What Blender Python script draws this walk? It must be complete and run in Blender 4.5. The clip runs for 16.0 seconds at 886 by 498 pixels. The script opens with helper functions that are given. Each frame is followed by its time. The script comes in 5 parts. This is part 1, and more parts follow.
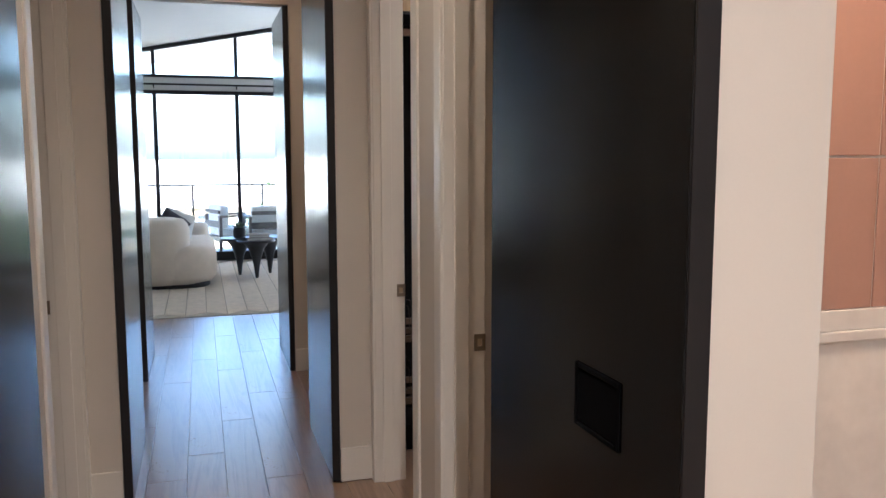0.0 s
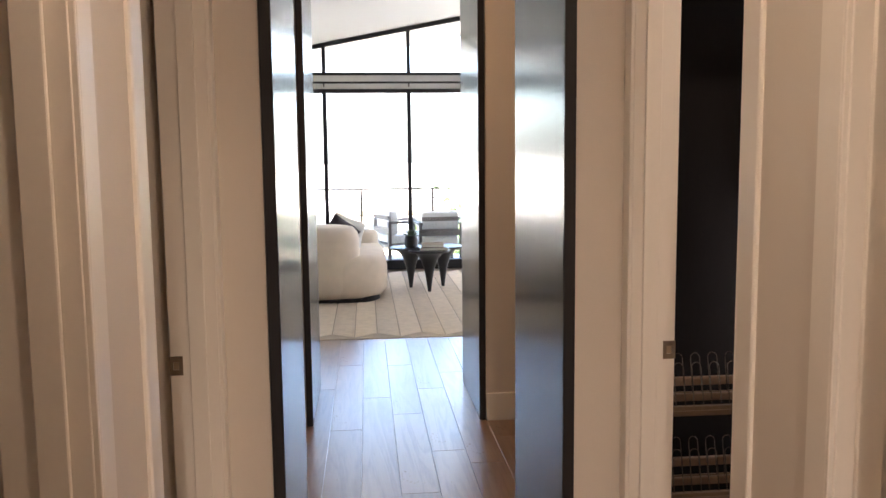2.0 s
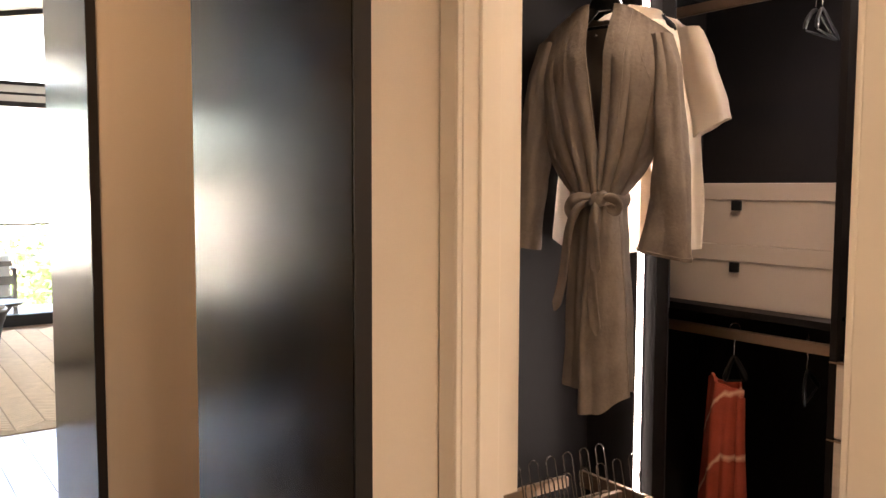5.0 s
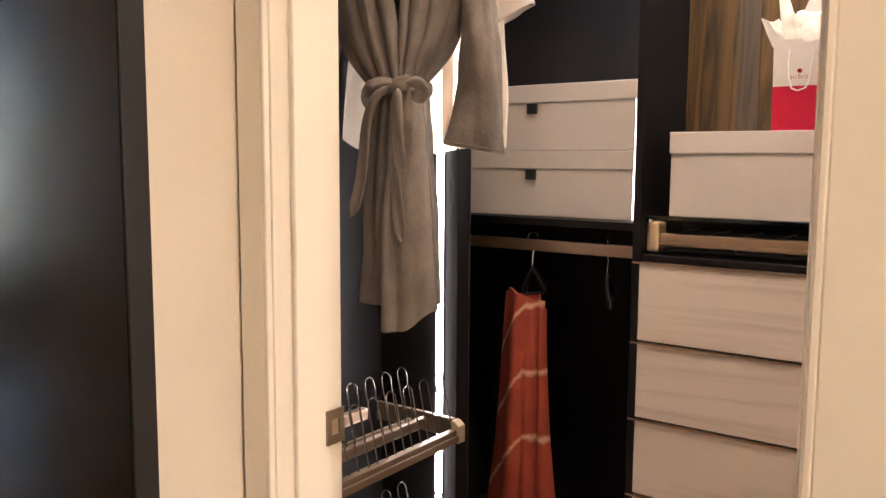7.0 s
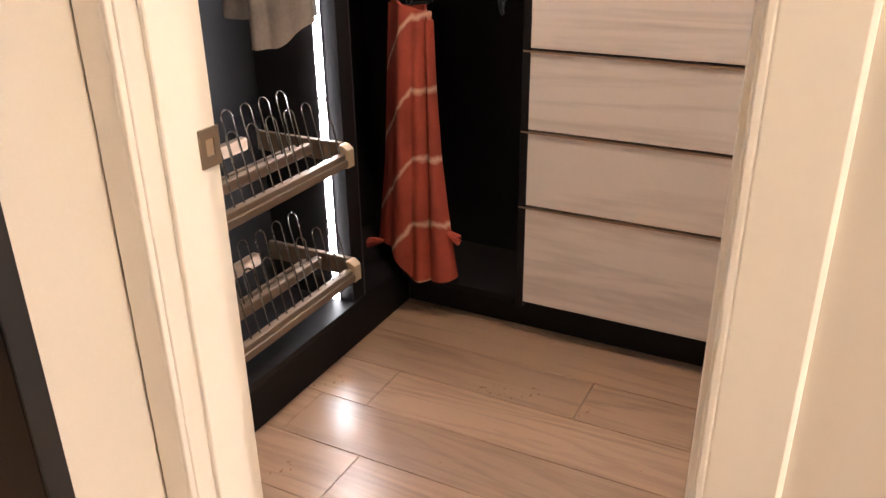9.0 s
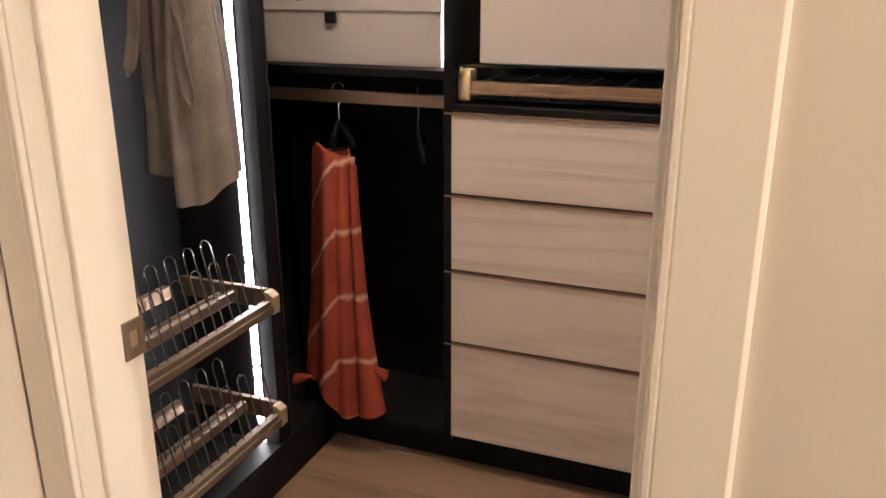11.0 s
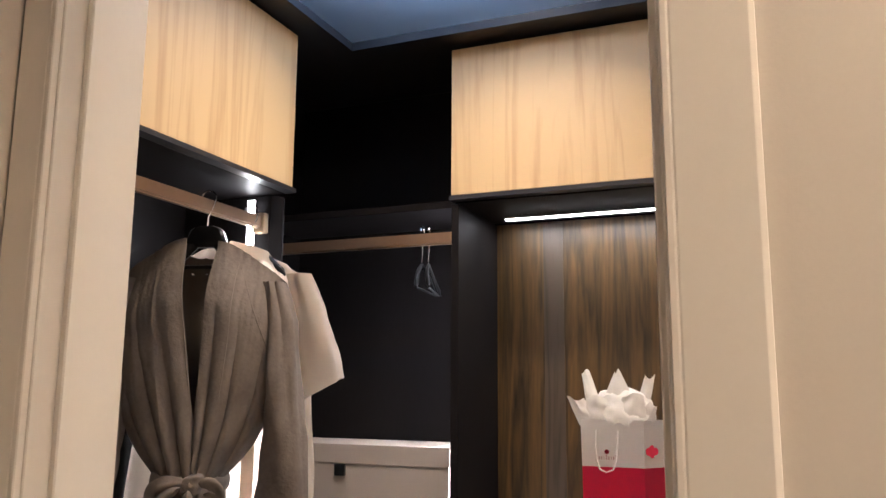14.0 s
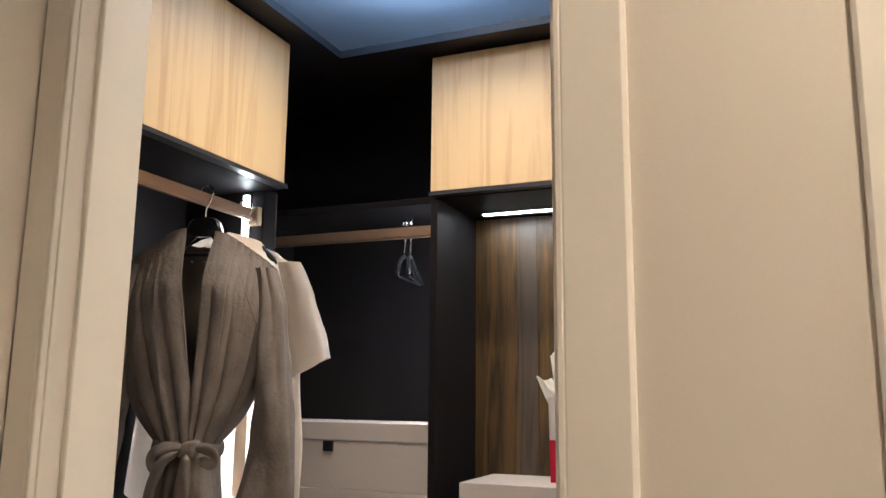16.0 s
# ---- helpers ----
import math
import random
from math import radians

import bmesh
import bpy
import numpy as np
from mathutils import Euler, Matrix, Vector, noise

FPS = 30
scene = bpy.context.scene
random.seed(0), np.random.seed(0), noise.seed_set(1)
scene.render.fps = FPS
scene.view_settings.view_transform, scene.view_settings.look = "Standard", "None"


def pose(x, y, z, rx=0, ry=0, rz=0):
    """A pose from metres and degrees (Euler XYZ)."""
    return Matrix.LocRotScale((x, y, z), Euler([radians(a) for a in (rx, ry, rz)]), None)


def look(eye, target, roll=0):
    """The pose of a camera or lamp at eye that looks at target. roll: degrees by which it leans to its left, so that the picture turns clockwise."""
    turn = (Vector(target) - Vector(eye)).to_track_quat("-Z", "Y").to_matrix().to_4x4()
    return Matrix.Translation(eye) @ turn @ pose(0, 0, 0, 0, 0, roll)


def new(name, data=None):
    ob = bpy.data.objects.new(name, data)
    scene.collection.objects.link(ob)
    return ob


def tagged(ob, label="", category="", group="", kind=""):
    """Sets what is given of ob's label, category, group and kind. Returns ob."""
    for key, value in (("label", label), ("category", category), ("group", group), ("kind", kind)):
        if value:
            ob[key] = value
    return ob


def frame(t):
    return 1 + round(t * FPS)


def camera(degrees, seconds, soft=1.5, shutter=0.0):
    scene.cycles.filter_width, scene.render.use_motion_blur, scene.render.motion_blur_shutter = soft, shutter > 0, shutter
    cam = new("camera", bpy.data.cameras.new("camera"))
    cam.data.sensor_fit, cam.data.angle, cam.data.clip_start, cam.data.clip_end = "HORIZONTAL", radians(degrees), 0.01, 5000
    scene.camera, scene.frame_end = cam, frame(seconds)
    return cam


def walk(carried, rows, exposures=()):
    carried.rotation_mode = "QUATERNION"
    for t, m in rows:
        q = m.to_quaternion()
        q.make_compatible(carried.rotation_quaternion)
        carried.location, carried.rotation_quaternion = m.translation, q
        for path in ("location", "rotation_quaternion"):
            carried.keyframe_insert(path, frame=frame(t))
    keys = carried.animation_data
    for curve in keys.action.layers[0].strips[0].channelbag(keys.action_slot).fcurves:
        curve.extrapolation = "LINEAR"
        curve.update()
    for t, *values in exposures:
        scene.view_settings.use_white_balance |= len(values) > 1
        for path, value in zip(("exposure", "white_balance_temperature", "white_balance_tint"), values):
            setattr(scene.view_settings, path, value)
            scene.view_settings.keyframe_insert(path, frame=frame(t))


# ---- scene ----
cam = camera(57.1, 16.0)
EXPOSURES = [(0, 3.28, 5200, 10), (0.5, 3.52, 5300, 12), (1.5, 3.75, 5900, 16), (2, 3.7, 6250, 17), (2.5, 3.35, 6050, 16), (3, 3.2, 6050, 16), (3.5, 3.4, 6100, 16), (4.5, 3.3, 7000, 19), (5, 4.3, 7250, 18), (7.5, 5.1, 5950, 10), (8.2, 5.3, 5850, 10), (11, 4.92, 5950, 10), (12, 4.76, 6100, 10), (13, 4.6, 6000, 10), (14, 4.17, 5750, 10), (15, 3.93, 5650, 10), (15.5, 4.04, 5600, 8), (16, 4.2, 5500, 4)]
PATH = [
    (0, (0.087, -0.46, 1.556), (0.652, 1.445, 1.331), -0.1),
    (0.5, (0.071, -0.163, 1.534), (0.448, 1.789, 1.313), -0.2),
    (1, (0.039, 0.159, 1.55), (0.298, 2.13, 1.331), -0.2),
    (1.5, (-0.009, 0.472, 1.552), (0.198, 2.449, 1.333), -0.4),
    (2, (0.023, 0.768, 1.539), (0.209, 2.748, 1.322), -0.6),
    (2.5, (0.07, 1.001, 1.556), (0.256, 2.981, 1.34), -0.4),
    (3, (0.081, 1.239, 1.548), (0.281, 3.218, 1.336), -0.3),
    (3.5, (0.102, 1.451, 1.549), (0.367, 3.423, 1.342), -0.3),
    (4, (0.097, 1.655, 1.566), (0.579, 3.587, 1.377), -0.1),
    (4.3, (0.049, 1.774, 1.56), (0.755, 3.638, 1.39), -0.0),
    (4.5, (0.004, 1.876, 1.56), (0.87, 3.672, 1.399), -0.1),
    (5, (-0.084, 2.011, 1.577), (1.084, 3.628, 1.429), 0.2),
    (5.2, (-0.075, 2.056, 1.563), (1.164, 3.621, 1.434), 0.2),
    (7.3, (0.045, 2.367, 1.331), (1.696, 3.454, 1.022), 0.3),
    (7.5, (0.057, 2.385, 1.309), (1.691, 3.447, 0.862), 0.1),
    (8, (0.073, 2.391, 1.282), (1.673, 3.379, 0.601), -0.4),
    (8.2, (0.085, 2.4, 1.271), (1.683, 3.355, 0.546), -0.4),
    (10.5, (0.145, 2.425, 1.37), (1.833, 3.1, 0.537), -0.2),
    (11, (0.141, 2.42, 1.421), (1.906, 3.128, 0.795), -0.1),
    (11.5, (0.138, 2.421, 1.485), (1.953, 3.156, 1.076), -0.0),
    (12, (0.132, 2.427, 1.556), (1.973, 3.176, 1.337), 0.2),
    (12.5, (0.167, 2.434, 1.599), (2.017, 3.193, 1.552), 0.0),
    (13, (0.157, 2.43, 1.658), (2.002, 3.195, 1.757), 0.1),
    (13.5, (0.144, 2.424, 1.69), (1.978, 3.185, 1.93), 0.2),
    (14, (0.125, 2.408, 1.762), (1.946, 3.163, 2.096), 0.4),
    (14.5, (0.09, 2.385, 1.804), (1.896, 3.142, 2.212), 0.5),
    (15, (0.073, 2.37, 1.785), (1.861, 3.127, 2.264), 0.6),
    (15.5, (0.04, 2.33, 1.747), (1.82, 3.087, 2.257), 0.5),
    (16, (-0.009, 2.267, 1.688), (1.804, 3.036, 2.038), 0.6),
]
walk(cam, [(t, look(eye, target, roll)) for t, eye, target, roll in PATH], EXPOSURES)

# ---- world and light ----
world = bpy.data.worlds.new("sky")
scene.world = world
world.use_nodes = True
sky = world.node_tree.nodes.new("ShaderNodeTexSky")
sky.sky_type, sky.sun_disc = "NISHITA", False
sky.sun_elevation, sky.sun_rotation = radians(52), radians(200)
sky.air_density, sky.dust_density = 1.0, 3.0
back = world.node_tree.nodes["Background"]
back.inputs["Strength"].default_value = 0.15
world.node_tree.links.new(sky.outputs["Color"], back.inputs["Color"])


def lamp(name, kind, energy, color, m, **more):
    data = bpy.data.lights.new(name, kind)
    data.energy, data.color = energy, color
    ob = new(name, data)
    ob.matrix_world = m
    if kind == "AREA":
        data.shape = more.get("shape", "RECTANGLE")
        data.size, data.size_y = more.get("size", 0.1), more.get("size_y", 0.1)
        data.spread = more.get("spread", math.pi)
    if kind == "SUN":
        data.angle = radians(0.6)
    return ob


lamp("sun", "SUN", 5.0, (1.0, 0.95, 0.87), look((-6, -16, 22), (0, 0, 0)))
WARM = (1.0, 0.74, 0.50)
COOL = (0.86, 0.92, 1.0)
# first entry: unseen, added and made strong to brighten the starting room
DOWNLIGHTS = [(0.2, -1.2), (0.21, 1.75), (0.2, 4.75), (1.5, 1.1)]
for lx, ly in DOWNLIGHTS:
    lamp("downlight_lamp", "AREA", 8.5 if ly < 0 else 3.2 if lx > 1 else 0.65 if ly > 4 else 1.3, (1.0, 0.84, 0.68) if ly < 0 else (1.0, 0.62, 0.34) if lx > 1 or ly > 4 else WARM, look((lx, ly, 2.985), (lx, ly, 0)), shape="DISK", size=0.09, spread=radians(150))
lamp("closet_lamp", "AREA", 0.66, (1.0, 0.74, 0.47), look((1.61, 3.02, 2.918), (1.61, 3.02, 0)), shape="DISK", size=0.11, spread=radians(125))
# added lamp without a fixture, gives the closet ceiling its blue glow
lamp("ceiling_glow_fill", "AREA", 0.5, (0.42, 0.62, 1.0), look((1.74, 3.14, 2.79), (1.74, 3.14, 4)), shape="DISK", size=0.8)
# added lamp inside an unseen bay of the glass wall, boosts its daylight
lamp("window_fill", "AREA", 10.0, (0.93, 0.96, 1.0), look((3.25, 12.18, 1.5), (2.2, 0, 1.0)), size=1.6, size_y=2.4)
# added unseen lamp that brightens the bath corner
lamp("bath_fill", "AREA", 0.5, (1.0, 0.85, 0.7), look((2.3, 0.9, 2.985), (2.3, 0.9, 0)), shape="DISK", size=0.15)


# ---- building blocks ----
def thing(name, loc, label, category, group="", kind=""):
    ob = new(name)
    ob.location = loc
    ob.empty_display_size = 0.1
    return tagged(ob, label, category, group, kind)


def base_of(ob):
    m = Matrix.Translation(ob.location) @ ob.rotation_euler.to_matrix().to_4x4()
    if ob.parent is None:
        return m
    return base_of(ob.parent) @ ob.matrix_parent_inverse @ m


def part(name, bm, material, parent=None, label="", smooth=False, angle=35):
    bmesh.ops.recalc_face_normals(bm, faces=bm.faces)
    me = bpy.data.meshes.new(name)
    bm.to_mesh(me)
    bm.free()
    me.materials.append(material)
    return finish(name, me, parent, label, smooth, angle)


def finish(name, me, parent, label, smooth, angle):
    if smooth:
        me.polygons.foreach_set("use_smooth", [True] * len(me.polygons))
        me.set_sharp_from_angle(angle=radians(angle))
    ob = new(name, me)
    if parent is not None:
        ob.parent = parent
        ob.matrix_parent_inverse = base_of(parent).inverted()
    if label:
        ob["label"] = label
    return ob


def structure(name, bm, material, label, category):
    return tagged(part(name, bm, material), label, category, "", "structure")


def bx(bm, x0, x1, y0, y1, z0, z1, bev=0.0, seg=2):
    c = Matrix.Translation(((x0 + x1) / 2, (y0 + y1) / 2, (z0 + z1) / 2)) @ Matrix.Diagonal((abs(x1 - x0), abs(y1 - y0), abs(z1 - z0), 1))
    made = bmesh.ops.create_cube(bm, size=1, matrix=c)["verts"]
    if bev:
        edges = list({e for v in made for e in v.link_edges})
        bmesh.ops.bevel(bm, geom=edges, offset=bev, segments=seg, affect="EDGES", profile=0.6)
    return bm


def box(*a, **k):
    return bx(bmesh.new(), *a, **k)


def prism(bm, pts, z0, z1):
    """A polygon of the plan, stood up from z0 to z1."""
    low = [bm.verts.new((x, y, z0)) for x, y in pts]
    top = [bm.verts.new((x, y, z1)) for x, y in pts]
    n = len(pts)
    bm.faces.new(low[::-1])
    bm.faces.new(top)
    for i in range(n):
        bm.faces.new((low[i], low[(i + 1) % n], top[(i + 1) % n], top[i]))
    return bm


def sweep(bm, pts, r, n=8, closed=False, flat=1.0):
    """A round bar along points; r may be one radius or one a point."""
    pts = [Vector(p) for p in pts]
    rings = []
    for i, p in enumerate(pts):
        a = pts[max(i - 1, 0)] if not closed else pts[i - 1]
        b = pts[min(i + 1, len(pts) - 1)] if not closed else pts[(i + 1) % len(pts)]
        d = (b - a).normalized()
        side = d.cross(Vector((0, 0, 1)))
        if side.length < 0.05:
            side = d.cross(Vector((0, 1, 0)))
        side.normalize()
        up = side.cross(d)
        rr = r[i] if isinstance(r, (list, tuple)) else r
        rings.append([bm.verts.new(p + rr * (math.cos(2 * math.pi * k / n) * side + flat * math.sin(2 * math.pi * k / n) * up)) for k in range(n)])
    last = len(rings) if closed else len(rings) - 1
    for i in range(last):
        a, b = rings[i], rings[(i + 1) % len(rings)]
        for k in range(n):
            bm.faces.new((a[k], a[(k + 1) % n], b[(k + 1) % n], b[k]))
    if not closed:
        bm.faces.new(rings[0][::-1])
        bm.faces.new(rings[-1])
    return bm


def lathe(bm, profile, cx, cy, n=32):
    rings = [[bm.verts.new((cx + r * math.cos(2 * math.pi * k / n), cy + r * math.sin(2 * math.pi * k / n), z)) for k in range(n)] for r, z in profile]
    for a, b in zip(rings, rings[1:]):
        for k in range(n):
            bm.faces.new((a[k], a[(k + 1) % n], b[(k + 1) % n], b[k]))
    bm.faces.new(rings[0][::-1])
    bm.faces.new(rings[-1])
    return bm


def sheet(bm, fn, nu, nv, thick=0.0, wrap=False):
    """A grid of fn(u, v), u and v from 0 to 1; thick makes a solid of it."""
    us = nu if wrap else nu + 1
    rows = [[bm.verts.new(fn(i / nu, j / nv)) for i in range(us)] for j in range(nv + 1)]
    faces = []
    for j in range(nv):
        for i in range(nu):
            k = (i + 1) % us
            faces.append(bm.faces.new((rows[j][i], rows[j][k], rows[j + 1][k], rows[j + 1][i])))
    if thick:
        bmesh.ops.recalc_face_normals(bm, faces=faces)
        bmesh.ops.solidify(bm, geom=faces, thickness=thick)
    return bm


def lerp_table(table, z):
    """Values between the rows of a table (z falling, then values), eased."""
    if z >= table[0][0]:
        return table[0][1:]
    for a, b in zip(table, table[1:]):
        if z >= b[0]:
            s = (a[0] - z) / (a[0] - b[0])
            s = s * s * (3 - 2 * s)
            return tuple(p + (q - p) * s for p, q in zip(a[1:], b[1:]))
    return table[-1][1:]


# ---- materials ----
def material(name, base, rough=0.6, metal=0.0, vary=0.06, scale=3.0, bump=0.1, fine=60.0, stretch=(1, 1, 1), spec=0.5, coat=0.0, rvary=0.08, piece=0.0):
    """A surface whose colour, gloss and relief vary coarsely and finely."""
    m = bpy.data.materials.new(name)
    m.use_nodes = True
    t = m.node_tree
    p = t.nodes["Principled BSDF"]
    p.inputs["Metallic"].default_value = metal
    p.inputs["Specular IOR Level"].default_value = spec
    p.inputs["Coat Weight"].default_value = coat
    tc, mp = t.nodes.new("ShaderNodeTexCoord"), t.nodes.new("ShaderNodeMapping")
    mp.inputs["Scale"].default_value = stretch
    t.links.new(tc.outputs["Object"], mp.inputs["Vector"])
    big, small = t.nodes.new("ShaderNodeTexNoise"), t.nodes.new("ShaderNodeTexNoise")
    for nd, s, d in ((big, scale, 5), (small, fine, 3)):
        nd.inputs["Scale"].default_value, nd.inputs["Detail"].default_value = s, d
        t.links.new(mp.outputs["Vector"], nd.inputs["Vector"])
    both = t.nodes.new("ShaderNodeMath")
    both.operation = "MULTIPLY_ADD"
    both.inputs[1].default_value = 0.35
    t.links.new(small.outputs["Fac"], both.inputs[0])
    t.links.new(big.outputs["Fac"], both.inputs[2])
    ramp = t.nodes.new("ShaderNodeValToRGB")
    lo, hi = ramp.color_ramp.elements
    lo.position, hi.position = 0.4, 0.95
    lo.color = (*[c * (1 - vary) for c in base], 1)
    hi.color = (*[min(1, c * (1 + vary)) for c in base], 1)
    t.links.new(both.outputs[0], ramp.inputs["Fac"])
    colour = ramp.outputs["Color"]
    if piece:
        info, hsv, rng = t.nodes.new("ShaderNodeObjectInfo"), t.nodes.new("ShaderNodeHueSaturation"), t.nodes.new("ShaderNodeMapRange")
        rng.inputs["To Min"].default_value, rng.inputs["To Max"].default_value = 1 - piece, 1 + piece
        t.links.new(info.outputs["Random"], rng.inputs["Value"])
        t.links.new(rng.outputs["Result"], hsv.inputs["Value"])
        t.links.new(colour, hsv.inputs["Color"])
        colour = hsv.outputs["Color"]
    t.links.new(colour, p.inputs["Base Color"])
    rr = t.nodes.new("ShaderNodeMapRange")
    rr.inputs["To Min"].default_value, rr.inputs["To Max"].default_value = max(0.02, rough - rvary), min(1, rough + rvary)
    t.links.new(both.outputs[0], rr.inputs["Value"])
    t.links.new(rr.outputs["Result"], p.inputs["Roughness"])
    if bump:
        bp = t.nodes.new("ShaderNodeBump")
        bp.inputs["Strength"].default_value, bp.inputs["Distance"].default_value = bump, 0.004
        t.links.new(both.outputs[0], bp.inputs["Height"])
        t.links.new(bp.outputs["Normal"], p.inputs["Normal"])
    return m


def wood(name, dark, light, along="y", rough=0.45, ring=9.0, bump=0.12, piece=0.0, contrast=(0.3, 0.75), density=1.0, coat=0.0, long=0.07, twist=1.2):
    """Boards with long grain along one axis."""
    m = material(name, light, rough, 0, 0.05, 2, 0, piece=piece, coat=coat)
    t = m.node_tree
    p = t.nodes["Principled BSDF"]
    tc, mp = t.nodes.new("ShaderNodeTexCoord"), t.nodes.new("ShaderNodeMapping")
    k = {"x": (long, 1, 1), "y": (1, long, 1), "z": (1, 1, long)}[along]
    mp.inputs["Scale"].default_value = [c * density for c in k]
    src = tc.outputs["Object"]
    if piece:
        info, sh = t.nodes.new("ShaderNodeObjectInfo"), t.nodes.new("ShaderNodeVectorMath")
        mul = t.nodes.new("ShaderNodeMath")
        mul.operation, mul.inputs[1].default_value = "MULTIPLY", 37.0
        t.links.new(info.outputs["Random"], mul.inputs[0])
        t.links.new(src, sh.inputs[0])
        t.links.new(mul.outputs[0], sh.inputs[1])
        src = sh.outputs[0]
    t.links.new(src, mp.inputs["Vector"])
    n1, n2 = t.nodes.new("ShaderNodeTexNoise"), t.nodes.new("ShaderNodeTexNoise")
    n1.inputs["Scale"].default_value, n1.inputs["Detail"].default_value, n1.inputs["Distortion"].default_value = ring, 4, twist
    n2.inputs["Scale"].default_value, n2.inputs["Detail"].default_value = ring * 14, 3
    t.links.new(mp.outputs["Vector"], n1.inputs["Vector"])
    t.links.new(mp.outputs["Vector"], n2.inputs["Vector"])
    # growth rings: bands of the coarse noise
    band = t.nodes.new("ShaderNodeMath")
    band.operation, band.inputs[1].default_value = "PINGPONG", 0.09
    t.links.new(n1.outputs["Fac"], band.inputs[0])
    sc = t.nodes.new("ShaderNodeMath")
    sc.operation, sc.inputs[1].default_value = "MULTIPLY", 4.0
    t.links.new(band.outputs[0], sc.inputs[0])
    mix = t.nodes.new("ShaderNodeMath")
    mix.operation, mix.inputs[1].default_value = "MULTIPLY_ADD", 0.45
    t.links.new(n2.outputs["Fac"], mix.inputs[0])
    add = t.nodes.new("ShaderNodeMath")
    add.operation, add.inputs[1].default_value = "MULTIPLY_ADD", 0.55
    t.links.new(n1.outputs["Fac"], add.inputs[0])
    t.links.new(sc.outputs[0], add.inputs[2])
    t.links.new(add.outputs[0], mix.inputs[2])
    ramp = t.nodes.new("ShaderNodeValToRGB")
    lo, hi = ramp.color_ramp.elements
    lo.position, hi.position = contrast
    lo.color, hi.color = (*dark, 1), (*light, 1)
    t.links.new(mix.outputs[0], ramp.inputs["Fac"])
    link = p.inputs["Base Color"].links[0]
    up = link.from_node
    if piece:
        t.links.new(ramp.outputs["Color"], up.inputs["Color"])
    else:
        t.links.new(ramp.outputs["Color"], p.inputs["Base Color"])
    bp = t.nodes.new("ShaderNodeBump")
    bp.inputs["Strength"].default_value, bp.inputs["Distance"].default_value = bump, 0.002
    t.links.new(mix.outputs[0], bp.inputs["Height"])
    t.links.new(bp.outputs["Normal"], p.inputs["Normal"])
    return m


def glow(name, color, strength):
    m = bpy.data.materials.new(name)
    m.use_nodes = True
    p = m.node_tree.nodes["Principled BSDF"]
    p.inputs["Base Color"].default_value = (*color, 1)
    p.inputs["Emission Color"].default_value = (*color, 1)
    p.inputs["Emission Strength"].default_value = strength
    return m


def glass(name, tint=(0.95, 0.98, 0.97), rough=0.0):
    m = bpy.data.materials.new(name)
    m.use_nodes = True
    p = m.node_tree.nodes["Principled BSDF"]
    p.inputs["Base Color"].default_value = (*tint, 1)
    p.inputs["Transmission Weight"].default_value = 1.0
    p.inputs["Roughness"].default_value = rough
    p.inputs["IOR"].default_value = 1.45
    return m


PAINT = material("wall paint", (0.66, 0.60, 0.52), 0.6, 0, 0.03, 1.5, 0.12, 180)
TRIM = material("trim enamel", (0.78, 0.73, 0.65), 0.32, 0, 0.03, 2, 0.05, 90)
CEIL = material("ceiling paint", (0.72, 0.71, 0.70), 0.8, 0, 0.02, 1.0, 0.08, 150)
LEAF = material("dark lacquered door", (0.0018, 0.0018, 0.0023), 0.19, 0, 0.2, 2.2, 0.05, 26, (1, 1.0, 0.10), 0.28, 0.0, 0.06)
PULL = material("black pull and recess shade", (0.0012, 0.0012, 0.0014), 0.7, 0, 0.2, spec=0.06)
LEAF_EDGE = material("door edge", (0.010, 0.009, 0.010), 0.5, 0, 0.2)
DARK = material("dark closet laminate", (0.0092, 0.0080, 0.0084), 0.5, 0, 0.3, 2.5, 0.04, 120, (1, 1, 0.2), 0.09)
DARK_EDGE = material("dark panel edge", (0.02, 0.02, 0.024), 0.35, 0, 0.2)
ASH_H = wood("ash veneer, level grain", (0.40, 0.325, 0.27), (0.60, 0.51, 0.44), "y", 0.5, 5.0, 0.05, contrast=(0.2, 0.7))
ASH_V = wood("ash veneer, upright grain", (0.38, 0.245, 0.115), (0.54, 0.385, 0.20), "z", 0.5, 7.0, 0.05, contrast=(0.2, 0.7))
OAK = wood("oiled oak planks", (0.125, 0.068, 0.039), (0.26, 0.160, 0.098), "y", 0.27, 7.0, 0.30, 0.14, (0.25, 0.75), 1.0)
_p = OAK.node_tree.nodes["Principled BSDF"]
_p.inputs["Specular IOR Level"].default_value = 0.9
_p.inputs["Coat Weight"].default_value, _p.inputs["Coat Roughness"].default_value = 0.45, 0.33
FEATURE = wood("figured brown back panel", (0.009, 0.0055, 0.0038), (0.145, 0.082, 0.026), "z", 0.42, 6.5, 0.04, contrast=(0.36, 1.0), long=0.10, twist=1.5)
GREY_WOOD = wood("greyed teak", (0.10, 0.09, 0.085), (0.20, 0.18, 0.165), "x", 0.6, 10.0)
BRONZE = material("champagne bronze", (0.30, 0.20, 0.135), 0.36, 0.75, 0.1, 6, 0.03, 90)
RACK_BRONZE = material("dark bronze profile", (0.13, 0.088, 0.058), 0.48, 0.4, 0.12, 6, 0.03, 90)
BRONZE_CAP = material("cast bronze cap", (0.50, 0.38, 0.25), 0.4, 0.5, 0.1, 6, 0.03, 90)
CHROME = material("chrome", (0.75, 0.75, 0.76), 0.15, 1.0, 0.03)
WIRE = material("dark steel wire", (0.14, 0.13, 0.12), 0.22, 0.95, 0.1)
